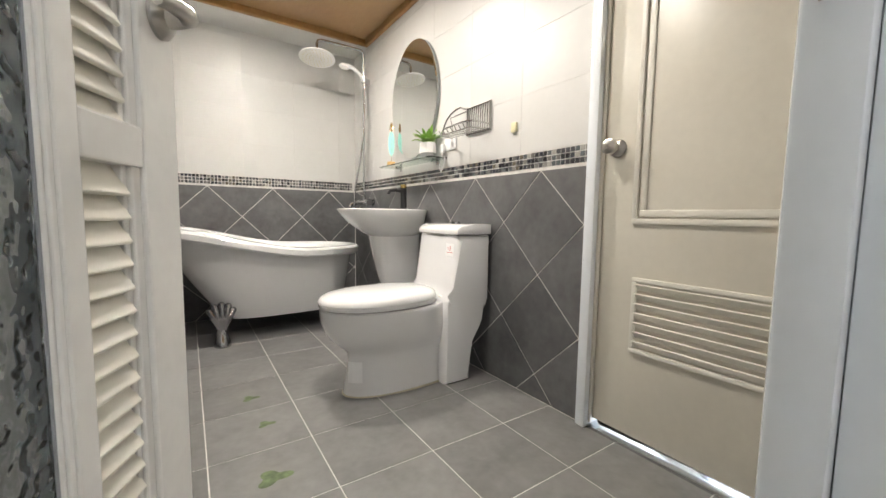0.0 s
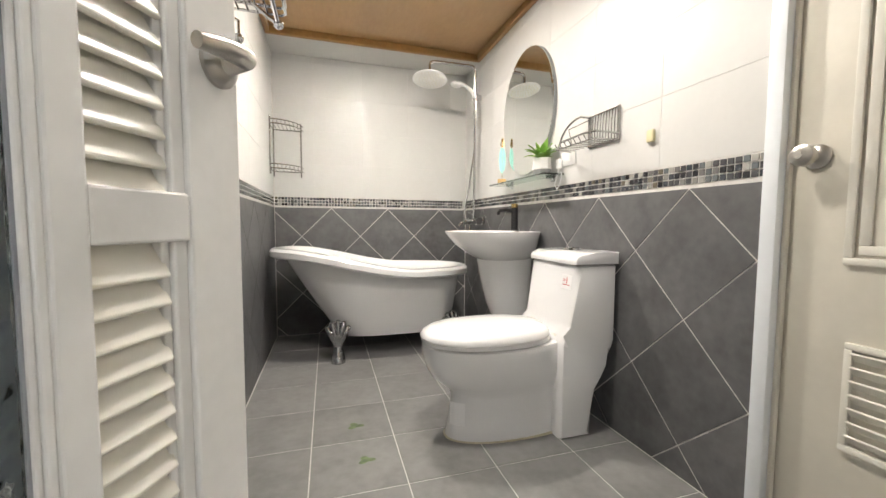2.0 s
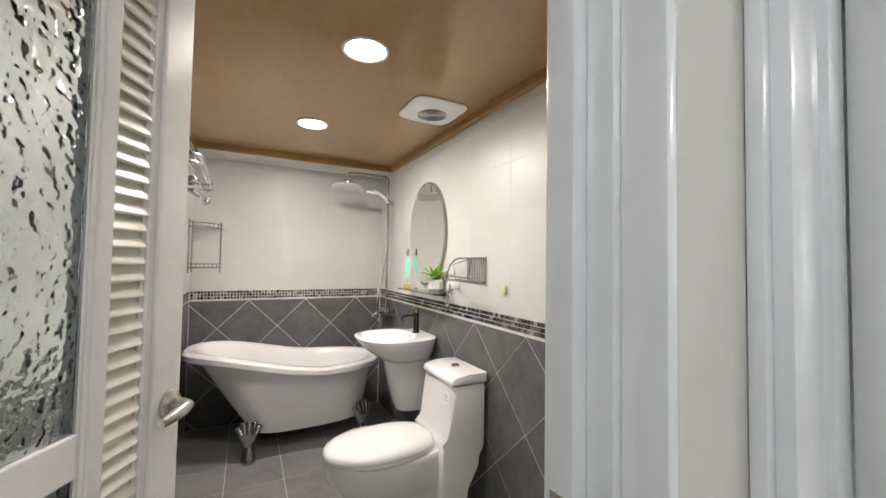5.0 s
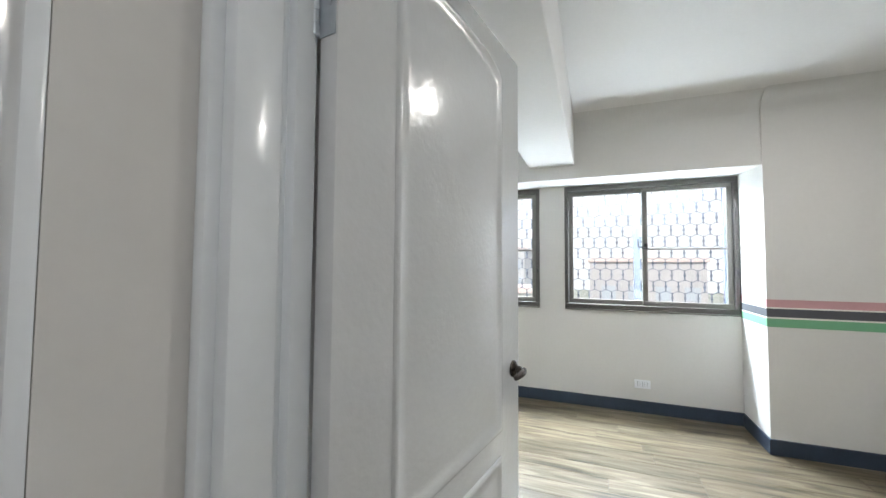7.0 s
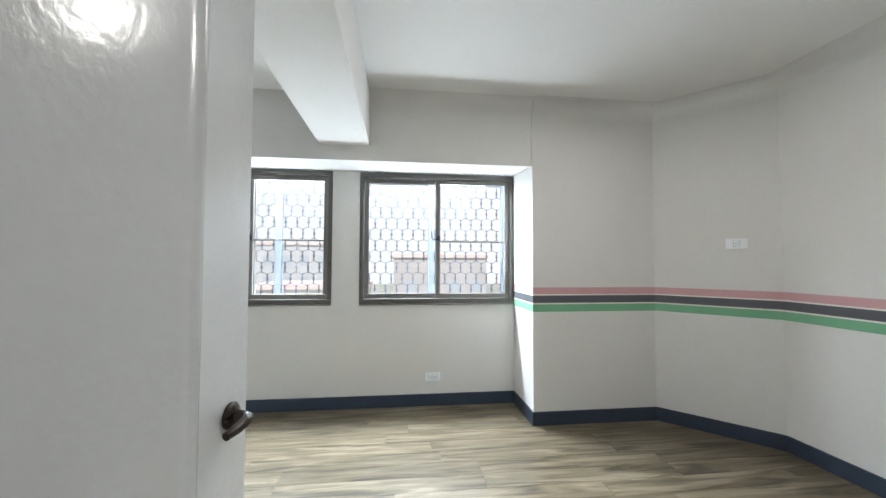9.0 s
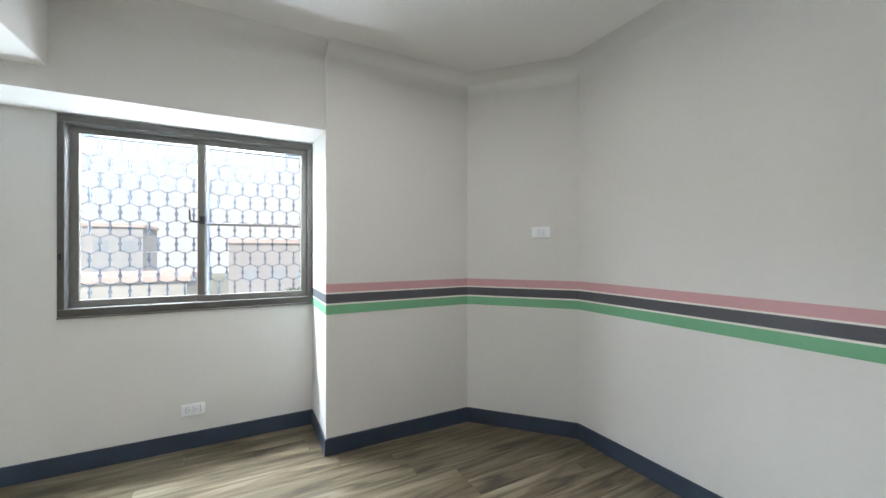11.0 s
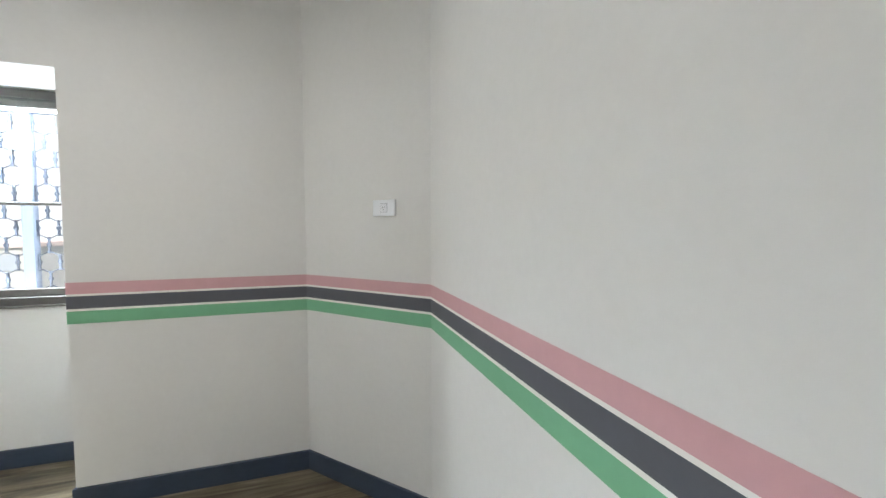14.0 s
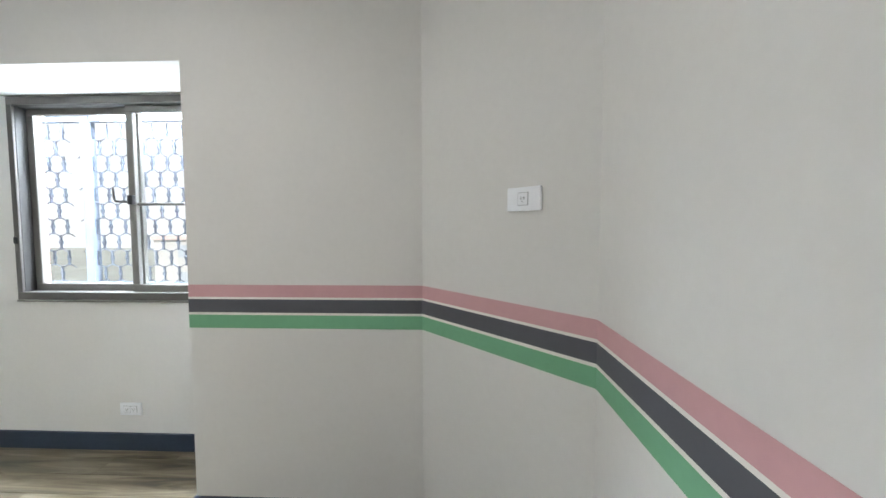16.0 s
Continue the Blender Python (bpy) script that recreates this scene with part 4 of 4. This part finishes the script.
tube(bm, [(PU, PV, 0.915), (PU - 0.06, PV, 0.912), (PU - 0.11, PV, 0.895), (PU - 0.125, PV, 0.87)], [0.016, 0.015, 0.014, 0.013], 12)
tube(bm, [(PU, PV, 0.93), (PU - 0.01, PV, 0.97), (PU - 0.05, PV, 0.985)], [0.010, 0.008, 0.006], 8)
part("mixer", bm, CHROME, sh, "chrome mixer tap with spout")

# ---- mirror and shelf ----
mi = thing("mirror", B @ pose(-0.002, 1.32, 1.563), "oval frameless wall mirror with dark edge", "mirror")
ring = [(0.298 * math.cos(2 * math.pi * i / 72), 0.374 * math.sin(2 * math.pi * i / 72)) for i in range(72)]
bm = bmesh.new()
loft(bm, [[(-0.001, y, z) for y, z in ring], [(-0.020, y, z) for y, z in ring]])
part("backing", bm, POTG, mi, "grey mirror edge", False)
bm = bmesh.new()
rings = [[(x, y * k, z * k) for y, z in ring] for x, k in ((-0.0205, 0.998), (-0.0235, 0.995), (-0.0245, 0.955))]
loft(bm, rings, caps=False)
bm.faces.new([bm.verts.new((-0.0245, y * 0.955, z * 0.955)) for y, z in ring])
part("glass", bm, MIRROR, mi, "silvered mirror glass", False)
sf = thing("glass_shelf", B @ pose(0, 1.28, 1.15), "clear greenish glass shelf on small brackets", "shelf")
part("board", boxed(-0.125, -0.004, -0.34, 0.34, -0.004, 0.004, bevel=0.0015), SHELFG, sf, "", False)
for v in (-0.24, 0.24):
    bm = boxed(-0.045, -0.002, v - 0.012, v + 0.012, -0.014, -0.0045, bevel=0.003)
    box(bm, -0.010, -0.002, v - 0.016, v + 0.016, -0.03, 0.012, bevel=0.003)
    part("bracket", bm, CHROME, sf)
pl = thing("potted_plant", B @ pose(-0.07, 1.05, 1.1545), "small green succulent in a white faceted pot", "plant")
part("pot_base", loft(bmesh.new(), [oval(0, 0, 0.040, 0.052, 0.0, 8), oval(0, 0, 0.047, 0.060, 0.028, 8)]), POTG, pl, "grey pot base", False)
part("pot", loft(bmesh.new(), [oval(0, 0, 0.0475, 0.0605, 0.028, 8), oval(0, 0, 0.044, 0.056, 0.088, 8), oval(0, 0, 0.036, 0.048, 0.088, 8), oval(0, 0, 0.034, 0.045, 0.075, 8)]), POTM, pl, "white faceted pot", False)
random.seed(11)
for i in range(26):
    a, tilt = i * 2.4, 8 + 66 * (i / 26) ** 0.9
    ln = random.uniform(0.075, 0.11) * (1.15 - 0.2 * i / 26)
    bm = bmesh.new()
    rings = []
    for k in range(6):
        s = k / 5
        w = 0.0165 * (0.55 + 1.1 * s) * (1 - s ** 3) + 0.0008
        bend = radians(tilt * (0.35 + 0.75 * s))
        x, z = ln * s * math.sin(bend), ln * s * math.cos(bend)
        rings.append([(x, -w, z), (x + 0.002, 0, z - 0.003), (x, w, z), (x - 0.0015, 0, z + 0.0015)])
    loft(bm, rings)
    bm.transform(pose(0.006 * math.cos(a), 0.012 * math.sin(a), 0.074, 0, 0, math.degrees(a)))
    part("leaf", bm, LEAFM, pl)
ft = thing("feather_ornament", B @ pose(-0.06, 1.56, 1.1545, 0, 0, 62), "turquoise feather ornament on a pale wood block", "ornament")
part("block", boxed(-0.022, 0.022, -0.028, 0.028, 0, 0.035, bevel=0.003), CORK, ft, "", False)
part("rod", tube(bmesh.new(), [(0, 0, 0.035), (0, 0, 0.30)], 0.0018, 6), GOLD, ft)
bm = bmesh.new()
outline = [(0.0, 0.07), (0.016, 0.10), (0.022, 0.15), (0.021, 0.20), (0.013, 0.235), (0, 0.245), (-0.013, 0.235), (-0.021, 0.20), (-0.022, 0.15), (-0.016, 0.10)]
prism(bm, outline, "x", -0.0015, 0.0015)
part("vane", bm, TURQ, ft, "turquoise feather vane", False)
for k in range(6):
    for s in (-1, 1):
        part("barb", tube(bmesh.new(), [(0, 0, 0.245 + k * 0.009), (0, s * (0.016 - k * 0.002), 0.262 + k * 0.009)], 0.0022, 5), GOLD, ft, "", False)

# ---- wire racks ----
W = 0.0036
rk = thing("soap_rack", B @ pose(0, 0.0, 0), "chrome wire soap rack hung on the wall", "wire rack")
bm = tube(bmesh.new(), [(-0.006, 0.56, 1.247), (-0.006, 0.745, 1.247), (-0.006, 0.745, 1.384), (-0.006, 0.56, 1.384)], 0.004, 8, closed=True)
for i in range(9):
    v = 0.58 + i * 0.018
    tube(bm, [(-0.006, v, 1.384), (-0.010, v, 1.32), (-0.008, v, 1.25)], W * 0.8, 6)
for v in (0.557, 0.742):
    box(bm, -0.012, -0.004, v - 0.006, v + 0.006, 1.243, 1.388)
box(bm, -0.012, -0.004, 0.56, 0.745, 1.243, 1.253)
part("back_frame", bm, WIRE, rk)
bm = tube(bmesh.new(), [(-0.008, 0.55, 1.27), (-0.12, 0.56, 1.275), (-0.135, 0.62, 1.275), (-0.12, 0.80, 1.275), (-0.07, 0.90, 1.275), (-0.008, 0.92, 1.275)], 0.0045, 8)
tube(bm, [(-0.008, 0.57, 1.25), (-0.105, 0.58, 1.25), (-0.105, 0.86, 1.25), (-0.008, 0.88, 1.25)], W, 6)
for i in range(8):
    v = 0.60 + i * 0.036
    tube(bm, [(-0.008, v, 1.252), (-0.105, v, 1.252), (-0.12, v, 1.274)], W * 0.8, 6)
tube(bm, [(-0.012, 0.745, 1.372), (-0.06, 0.83, 1.345), (-0.06, 0.80, 1.262)], W * 0.9, 6)
part("basket", bm, WIRE, rk)
part("arch", tube(bmesh.new(), [(-0.06, 0.742 + 0.165 * math.cos(radians(a)), 1.256 + 0.126 * math.sin(radians(a))) for a in range(0, 91, 10)] + [(-0.008, 0.742, 1.382)], 0.0048, 8), WIRE, rk)

cr = thing("corner_rack", B @ pose(UL, VB, 0), "two-tier chrome wire corner rack", "wire rack")
for z in (1.285, 1.60):
    bm = tube(bmesh.new(), [(0.006, -0.21, z), (0.006, -0.006, z), (0.21, -0.006, z)], 0.004, 8)
    tube(bm, arc((0.006, -0.006), 0.215, 0, -90, 14, "xy", z), 0.0045, 8)
    tube(bm, arc((0.006, -0.006), 0.215, 0, -90, 14, "xy", z + 0.03), 0.004, 8)
    for k in range(1, 8):
        x = 0.006 + k * 0.026
        y = -math.sqrt(max(0.215 ** 2 - (x - 0.006) ** 2, 0))
        tube(bm, [(x, -0.006, z), (x, y - 0.006, z), (x, y - 0.006, z + 0.03)], W * 0.75, 5)
    part("shelf", bm, WIRE, cr)
for p in ((0.008, -0.008), (0.205, -0.008), (0.008, -0.205)):
    part("post", tube(bmesh.new(), [(p[0], p[1], 1.245), (p[0], p[1], 1.655)], 0.0060, 8), WIRE, cr)

tr = thing("towel_rack", B @ pose(UL, 0, 0), "chrome hotel towel shelf with lower rails", "towel rack")
V0, V1 = 0.22, 0.80
for z, d, n in ((1.905, 0.145, 4), (1.685, 0.255, 7)):
    bm = tube(bmesh.new(), [(0.02, V0, z), (d - 0.015, V0, z), (d, V0 + 0.015, z), (d, V1 - 0.015, z), (d - 0.015, V1, z), (0.02, V1, z)], 0.006, 8)
    tube(bm, [(0.02, V0, z - 0.026), (d - 0.015, V0, z - 0.026), (d, V0 + 0.015, z - 0.026), (d, V1 - 0.015, z - 0.026), (d - 0.015, V1, z - 0.026), (0.02, V1, z - 0.026)], 0.005, 8)
    part("shelf_frame", bm, CHROME, tr)
    for k in range(n):
        x = 0.03 + k * (d - 0.03) / n
        part("bar", tube(bmesh.new(), [(x, V0, z - 0.026), (x, V1, z - 0.026)], 0.0042, 8), CHROME, tr)
for v in (V0 + 0.03, V1 - 0.05):
    bm = lathe(bmesh.new(), [(0, 0), (0.030, 0), (0.030, 0.012), (0.018, 0.03), (0.014, 0.06), (0, 0.06)], at=(0.004, v, 1.76), axis="x", seg=20)
    tube(bm, [(0.05, v, 1.76), (0.10, v, 1.80), (0.115, v, 1.87)], 0.007, 8)
    tube(bm, [(0.05, v, 1.76), (0.13, v, 1.68), (0.20, v, 1.622), (0.232, v, 1.605)], 0.0075, 10)
    bmesh.ops.create_icosphere(bm, subdivisions=2, radius=0.018, matrix=Matrix.Translation((0.234, v, 1.602)))
    tube(bm, [(0.14, v, 1.90), (0.25, v, 1.69)], 0.005, 8)
    part("bracket", bm, CHROME, tr)
part("rail", tube(bmesh.new(), [(0.232, V0, 1.605), (0.232, V1 - 0.03, 1.605)], 0.008, 10), CHROME, tr)
for v in (0.30, 0.76):
    bm = tube(bmesh.new(), [(0.008, v, 1.66), (0.05, v, 1.625), (0.10, v, 1.60), (0.10, v, 1.55)], 0.006, 8)
    bmesh.ops.create_icosphere(bm, subdivisions=2, radius=0.018, matrix=Matrix.Translation((0.10, v, 1.54)))
    part("hook", bm, CHROME, tr)
tp = thing("tissue_pack", B @ pose(UL + 0.085, 0.66, 1.912), "white and turquoise plastic tissue pack on the towel shelf", "tissue pack")
part("wrap", boxed(-0.065, 0.065, -0.19, 0.19, 0, 0.135, bevel=0.03, seg=3), PLASTIC, tp)
for v in (-0.12, 0.02, 0.11):
    part("band", boxed(-0.0662, 0.0662, v, v + 0.06, 0.003, 0.1363, bevel=0.029, seg=3), TEAL, tp, "turquoise printed band")

# ---- small wall things ----
sw = thing("switch_plate", B @ pose(0, 0.905, 1.225), "white plastic wall socket under the soap rack", "socket")
part("plate", boxed(-0.009, -0.0035, -0.058, 0.058, -0.035, 0.035, bevel=0.0025), PLASTIC, sw)
part("insert", boxed(-0.0115, -0.0092, -0.028, 0.028, -0.017, 0.017, bevel=0.001), PLASTIC, sw)
hk = solid("wall_hook", boxed(-0.018, -0.003, -0.016, 0.016, -0.022, 0.024, bevel=0.005), IVORY, B @ pose(0, 0.385, 1.222), "small ivory adhesive hook on white tiles", "hook", smooth=True)
cb = thing("plug_cable", B @ pose(-0.012, 0.965, 1.16), "white plug and curled cable by the shelf", "cable")
part("plug", boxed(-0.018, 0.004, -0.015, 0.015, 0.02, 0.07, bevel=0.005), PLASTIC, cb)
part("cord", tube(bmesh.new(), [(-0.008, 0.0, 0.02), (-0.012, 0.01, -0.02), (-0.012, 0.03, -0.06), (-0.010, 0.01, -0.085), (-0.010, -0.015, -0.06), (-0.010, -0.03, -0.02), (-0.010, -0.02, 0.0)], 0.0035, 8), PLASTIC, cb)


def socket(name, m, kind):
    s = thing(name, m, "white plastic wall socket on the painted wall", "socket", "bedroom sockets")
    part("plate", boxed(-0.013, -0.001, -0.066, 0.066, -0.038, 0.038, bevel=0.003), SOCKETP, s)
    # grey border paints the shadow gap between plate and inserts
    part("seam", boxed(-0.0136, -0.012, -0.0005 - 0.0205 * kind, 0.0005 + 0.0205 * kind, -0.021, 0.021, bevel=0.0005), SEAM, s, "grey border for the shadow gap round the inserts", False)
    for y in ((-0.02, 0.02) if kind == 2 else (0.0,)):
        ins = part("insert", boxed(-0.0160, -0.0132, y - 0.0185, y + 0.0185, -0.0195, 0.0195, bevel=0.001), SOCKETP, s)
        bm = bmesh.new()
        for dy in (-0.006, 0.006):
            box(bm, -0.0166, -0.0158, y + dy - 0.001, y + dy + 0.001, -0.002, 0.007)
        box(bm, -0.0166, -0.0158, y - 0.002, y + 0.002, -0.010, -0.006)
        part("slots", bm, DARKGAP, ins, "", False)
    return s


socket("wall_socket", pose(XE, -1.355, 0.312), 2)
socket("wall_socket", pose(XE, 0.465, 0.312), 2)
dgd = Vector((XP - XS, YD - YS, 0)).normalized()
mid = Vector((3.777, -3.546, 1.495))
socket("wall_socket", pose(*mid, 0, 0, math.degrees(math.atan2(dgd.y, dgd.x)) - 90), 1)

# ---- ceiling fittings ----
for uv in DOWNLIGHTS:
    dl = thing("downlight", B @ pose(uv[0], uv[1], ZC), "round white recessed LED downlight, lit", "ceiling light", "bathroom downlights")
    part("rim", lathe(bmesh.new(), [(0.080, -0.0005), (0.094, -0.0005), (0.096, -0.006), (0.088, -0.009), (0.080, -0.006)], seg=36, caps=False), PLASTIC, dl)
    part("diffuser", lathe(bmesh.new(), [(0, -0.004), (0.081, -0.004), (0.081, -0.001), (0, -0.001)], seg=36), LAMPG, dl, "lit diffuser", False)
fan = thing("extractor_fan", B @ pose(-0.258, 0.745, ZC), "square white ceiling extractor fan with round grille", "extractor fan")
part("cover", loft(bmesh.new(), [oval(0, 0, 0.160, 0.160, -0.001, 32, 0.35), oval(0, 0, 0.162, 0.162, -0.010, 32, 0.35), oval(0, 0, 0.137, 0.137, -0.026, 32, 0.4), oval(0, 0, 0.09, 0.09, -0.027, 32, 0.9)]), PLASTIC, fan)
bm = bmesh.new()
for r in (0.02, 0.035, 0.05, 0.065, 0.08):
    tube(bm, [(r * math.cos(a / 24 * 6.2832), r * math.sin(a / 24 * 6.2832), -0.029) for a in range(24)], 0.003, 6, closed=True)
part("grille", bm, POTG, fan, "round grey fan grille")
rl = thing("ceiling_lamp", pose(2.85, -2.10, ZR), "round white recessed bedroom downlight, lit", "ceiling light")
part("rim", lathe(bmesh.new(), [(0.088, -0.001), (0.106, -0.001), (0.108, -0.006), (0.098, -0.010), (0.088, -0.006)], seg=40, caps=False), PLASTIC, rl)
part("diffuser", lathe(bmesh.new(), [(0, -0.001), (0.089, -0.001), (0.089, -0.004), (0, -0.005)], seg=40), LAMPG, rl, "lit white diffuser")
# added glowing disc for the hall fill, out of view
hl = thing("ceiling_lamp", pose(0.2, -1.3, HALL_Z), "round white lit disc added on the unseen hall ceiling", "ceiling light")
part("diffuser", lathe(bmesh.new(), [(0, -0.001), (0.12, -0.001), (0.12, -0.012), (0, -0.014)], seg=36), LAMPG, hl, "lit diffuser")

# leaf stickers on the bathroom floor, faded
LEAFS = material("faded_leaf_print", (0.12, 0.165, 0.075), 0.5, var=0.4, scale=40)
for u, v, r in ((-1.075, 0.877, 0.024), (-1.052, 0.618, 0.022), (-1.084, 0.278, 0.036)):
    bm = bmesh.new()
    bm.faces.new([bm.verts.new((r * 1.25 * math.cos(t * 0.1745) * (1 + 0.34 * math.cos(t * 0.5236 + 0.6)), r * 0.9 * math.sin(t * 0.1745) * (1 + 0.34 * math.cos(t * 0.5236 + 0.6)), 0.0)) for t in range(36)])
    solid("floor_sticker", bm, LEAFS, B @ pose(u, v, 0.0016), "faded green leaf sticker on the floor tiles", "sticker", "leaf stickers")

# ---- tiles ----
def clip(poly, lo, hi):
    for axis, lim, keep in ((0, lo[0], 1), (0, hi[0], -1), (1, lo[1], 1), (1, hi[1], -1)):
        out = []
        for i, p in enumerate(poly):
            q = poly[(i + 1) % len(poly)]
            a, b = (p[axis] - lim) * keep, (q[axis] - lim) * keep
            if a >= 0:
                out.append(p)
            if (a >= 0) != (b >= 0):
                t = a / (a - b)
                out.append((p[0] + (q[0] - p[0]) * t, p[1] + (q[1] - p[1]) * t))
        poly = out
        if len(poly) < 3:
            return []
    return poly


def area_of(poly):
    return abs(sum(p[0] * q[1] - q[0] * p[1] for p, q in zip(poly, poly[1:] + poly[:1]))) / 2


SHAPES = {}


def tile(parent, poly, place, mat, name, depth=0.0022, rim=0.0008):
    """A tile with eased edges; poly in the wall's plane, place maps (a, b, out) to the room. Alike tiles share a mesh."""
    cx, cy = sum(p[0] for p in poly) / len(poly), sum(p[1] for p in poly) / len(poly)
    key = (mat.name, place(1, 2, 3), tuple((round(p[0] - cx, 4), round(p[1] - cy, 4)) for p in poly))
    if key not in SHAPES:
        bm = bmesh.new()
        rings = []
        for k, d in ((0.0, 0.0), (0.0, depth - rim), (rim, depth)):
            ring = []
            for x, y in poly:
                dx, dy = x - cx, y - cy
                r = max(math.hypot(dx, dy), 1e-6)
                ring.append(place(dx - dx / r * k, dy - dy / r * k, d))
            rings.append(ring)
        loft(bm, rings)
        SHAPES[key] = mesh_of(name, bm, mat)
    ob = new(name, SHAPES[key])
    ob.location = place(cx, cy, 0.0)
    ob.parent = parent
    return ob


def on_east(a, b, d):
    return (-d, a, b)


def on_back(a, b, d):
    return (a, -d, b)


def on_west(a, b, d):
    return (d, a, b)


def on_floor(a, b, d):
    return (a, b, d)


random.seed(7)
DG, GAP, ZT = 0.452, 0.0024, 1.012
for parent, place, off, a0, a1, first, joints in (
        (wall_east, on_east, (0, 0, 0), -0.019, VB - 0.006, 0.222, 0.350),
        (wall_back, on_back, (0, VB, 0), UL + 0.006, -0.006, -0.243, -0.149),
        (wall_west, on_west, (UL, 0, 0), VN, VB - 0.006, 0.222, 0.350)):
    def stand(ob):
        ob.location = Vector(ob.location) + Vector(off)
    n0 = int((a0 - first) / (DG / 2)) - 2
    for i in range(n0, n0 + int((a1 - a0) / (DG / 2)) + 6):
        for k in range(0, 6):
            if (i + k) % 2 == 0:
                continue
            cx, cz, r = first + i * DG / 2, ZT - k * DG / 2, DG / 2 - GAP * 1.414
            poly = clip([(cx - r, cz), (cx, cz - r), (cx + r, cz), (cx, cz + r)], (a0, 0.001), (a1, ZT))
            if len(poly) >= 3 and area_of(poly) > 2e-4:
                stand(tile(parent, poly, place, SLATE, "tile"))
    # mosaic band
    pitch = 0.0233
    for i in range(int((a1 - a0) / pitch)):
        for k in range(3):
            x, z = a0 + (i + 0.5) * pitch, 1.0255 + (k + 0.5) * pitch
            h = pitch / 2 - 0.0021
            stand(tile(parent, [(x - h, z - h), (x + h, z - h), (x + h, z + h), (x - h, z + h)], place, MOSAIC, "mosaic_tile", 0.003, 0.0008))
    # white tiles
    wide, high = 0.375, 0.257
    j0 = joints - wide * math.ceil((joints - a0) / wide)
    zs = [1.099 + high * k for k in range(6)]
    zs[-1] = min(zs[-1], 2.24)
    for i in range(int((a1 - a0) / wide) + 2):
        for z0, z1 in zip(zs, zs[1:]):
            poly = clip([(j0 + i * wide + 0.0006, z0 + 0.0006), (j0 + (i + 1) * wide - 0.0006, z0 + 0.0006), (j0 + (i + 1) * wide - 0.0006, z1 - 0.0006), (j0 + i * wide + 0.0006, z1 - 0.0006)], (a0, z0), (a1, 2.24))
            if len(poly) >= 3 and area_of(poly) > 1e-3:
                stand(tile(parent, poly, place, WTILE, "white_tile", 0.0016, 0.0006))

PU_, PV_ = 0.328, 0.3145
us = [UL + 0.004] + [-0.268 - PU_ * k for k in range(3, -1, -1)] + [-0.004]
vs_ = [VN + 0.0] + [0.131 + PV_ * k for k in range(-3, 8)] + [VB - 0.004]
for u0, u1 in zip(us, us[1:]):
    for v0, v1 in zip(vs_, vs_[1:]):
        g = 0.0019
        tile(floor_bath, [(u0 + g, v0 + g), (u1 - g, v0 + g), (u1 - g, v1 - g), (u0 + g, v1 - g)], on_floor, FTILE, "tile", 0.004, 0.001).location.z = -0.0035

# ---- plank floor of bedroom and hall ----
floor_bed = structure("floor_bedroom", box(boxed(1.12, 1.95, YS - T, -0.48, -0.1, FLOOR - 0.006), 1.95, XE + 0.1, YS - T, YN, -0.1, FLOOR - 0.006), DARKGAP, "grey-brown oak plank floor of the bedroom", "floor")
floor_hall = structure("floor_hall", boxed(-1.0, 1.12, -2.4, -0.48, -0.1, FLOOR - 0.006), DARKGAP, "grey-brown oak plank floor of the hall", "floor")
random.seed(21)
PW, PL = 0.152, 1.22
plank_mesh = {}


def lay(parent, x0, x1, y0, y1):
    x = x0
    while x < x1 - 0.01:
        w = min(PW, x1 - x)
        y = y0 - random.uniform(0, PL)
        while y < y1:
            a, b = max(y, y0), min(y + PL, y1)
            if b - a > 0.03:
                key = (round(w, 3), round(b - a, 3))
                if key not in plank_mesh:
                    plank_mesh[key] = mesh_of("plank", boxed(0.0006, w - 0.0006, 0.0006, b - a - 0.0006, -0.006, 0.0, bevel=0.0009, seg=1), PLANK)
                ob = new("plank", plank_mesh[key])
                ob.location = (x, a, FLOOR)
                ob.parent = parent
            y += PL
        x += PW


lay(floor_bed, 1.12, 1.12 + PW * 5, YS, -0.48)
lay(floor_bed, 1.12 + PW * 5, XE, YS, YN)
lay(floor_hall, -1.0, 1.12, -2.4, -0.48)

brick = mesh_of("brick", boxed(0.0, 0.074, 0.0, 0.010, 0.0, 0.060, bevel=0.003, seg=1), BRICK)
for y in (W1[1] - 0.012, W2[1] - 0.012):
    for k in range(17):
        ob = new("brick", brick)
        ob.location = (XE + 0.102, y, WZ0 + 0.006 + k * 0.0695)
        ob.parent = wall_out
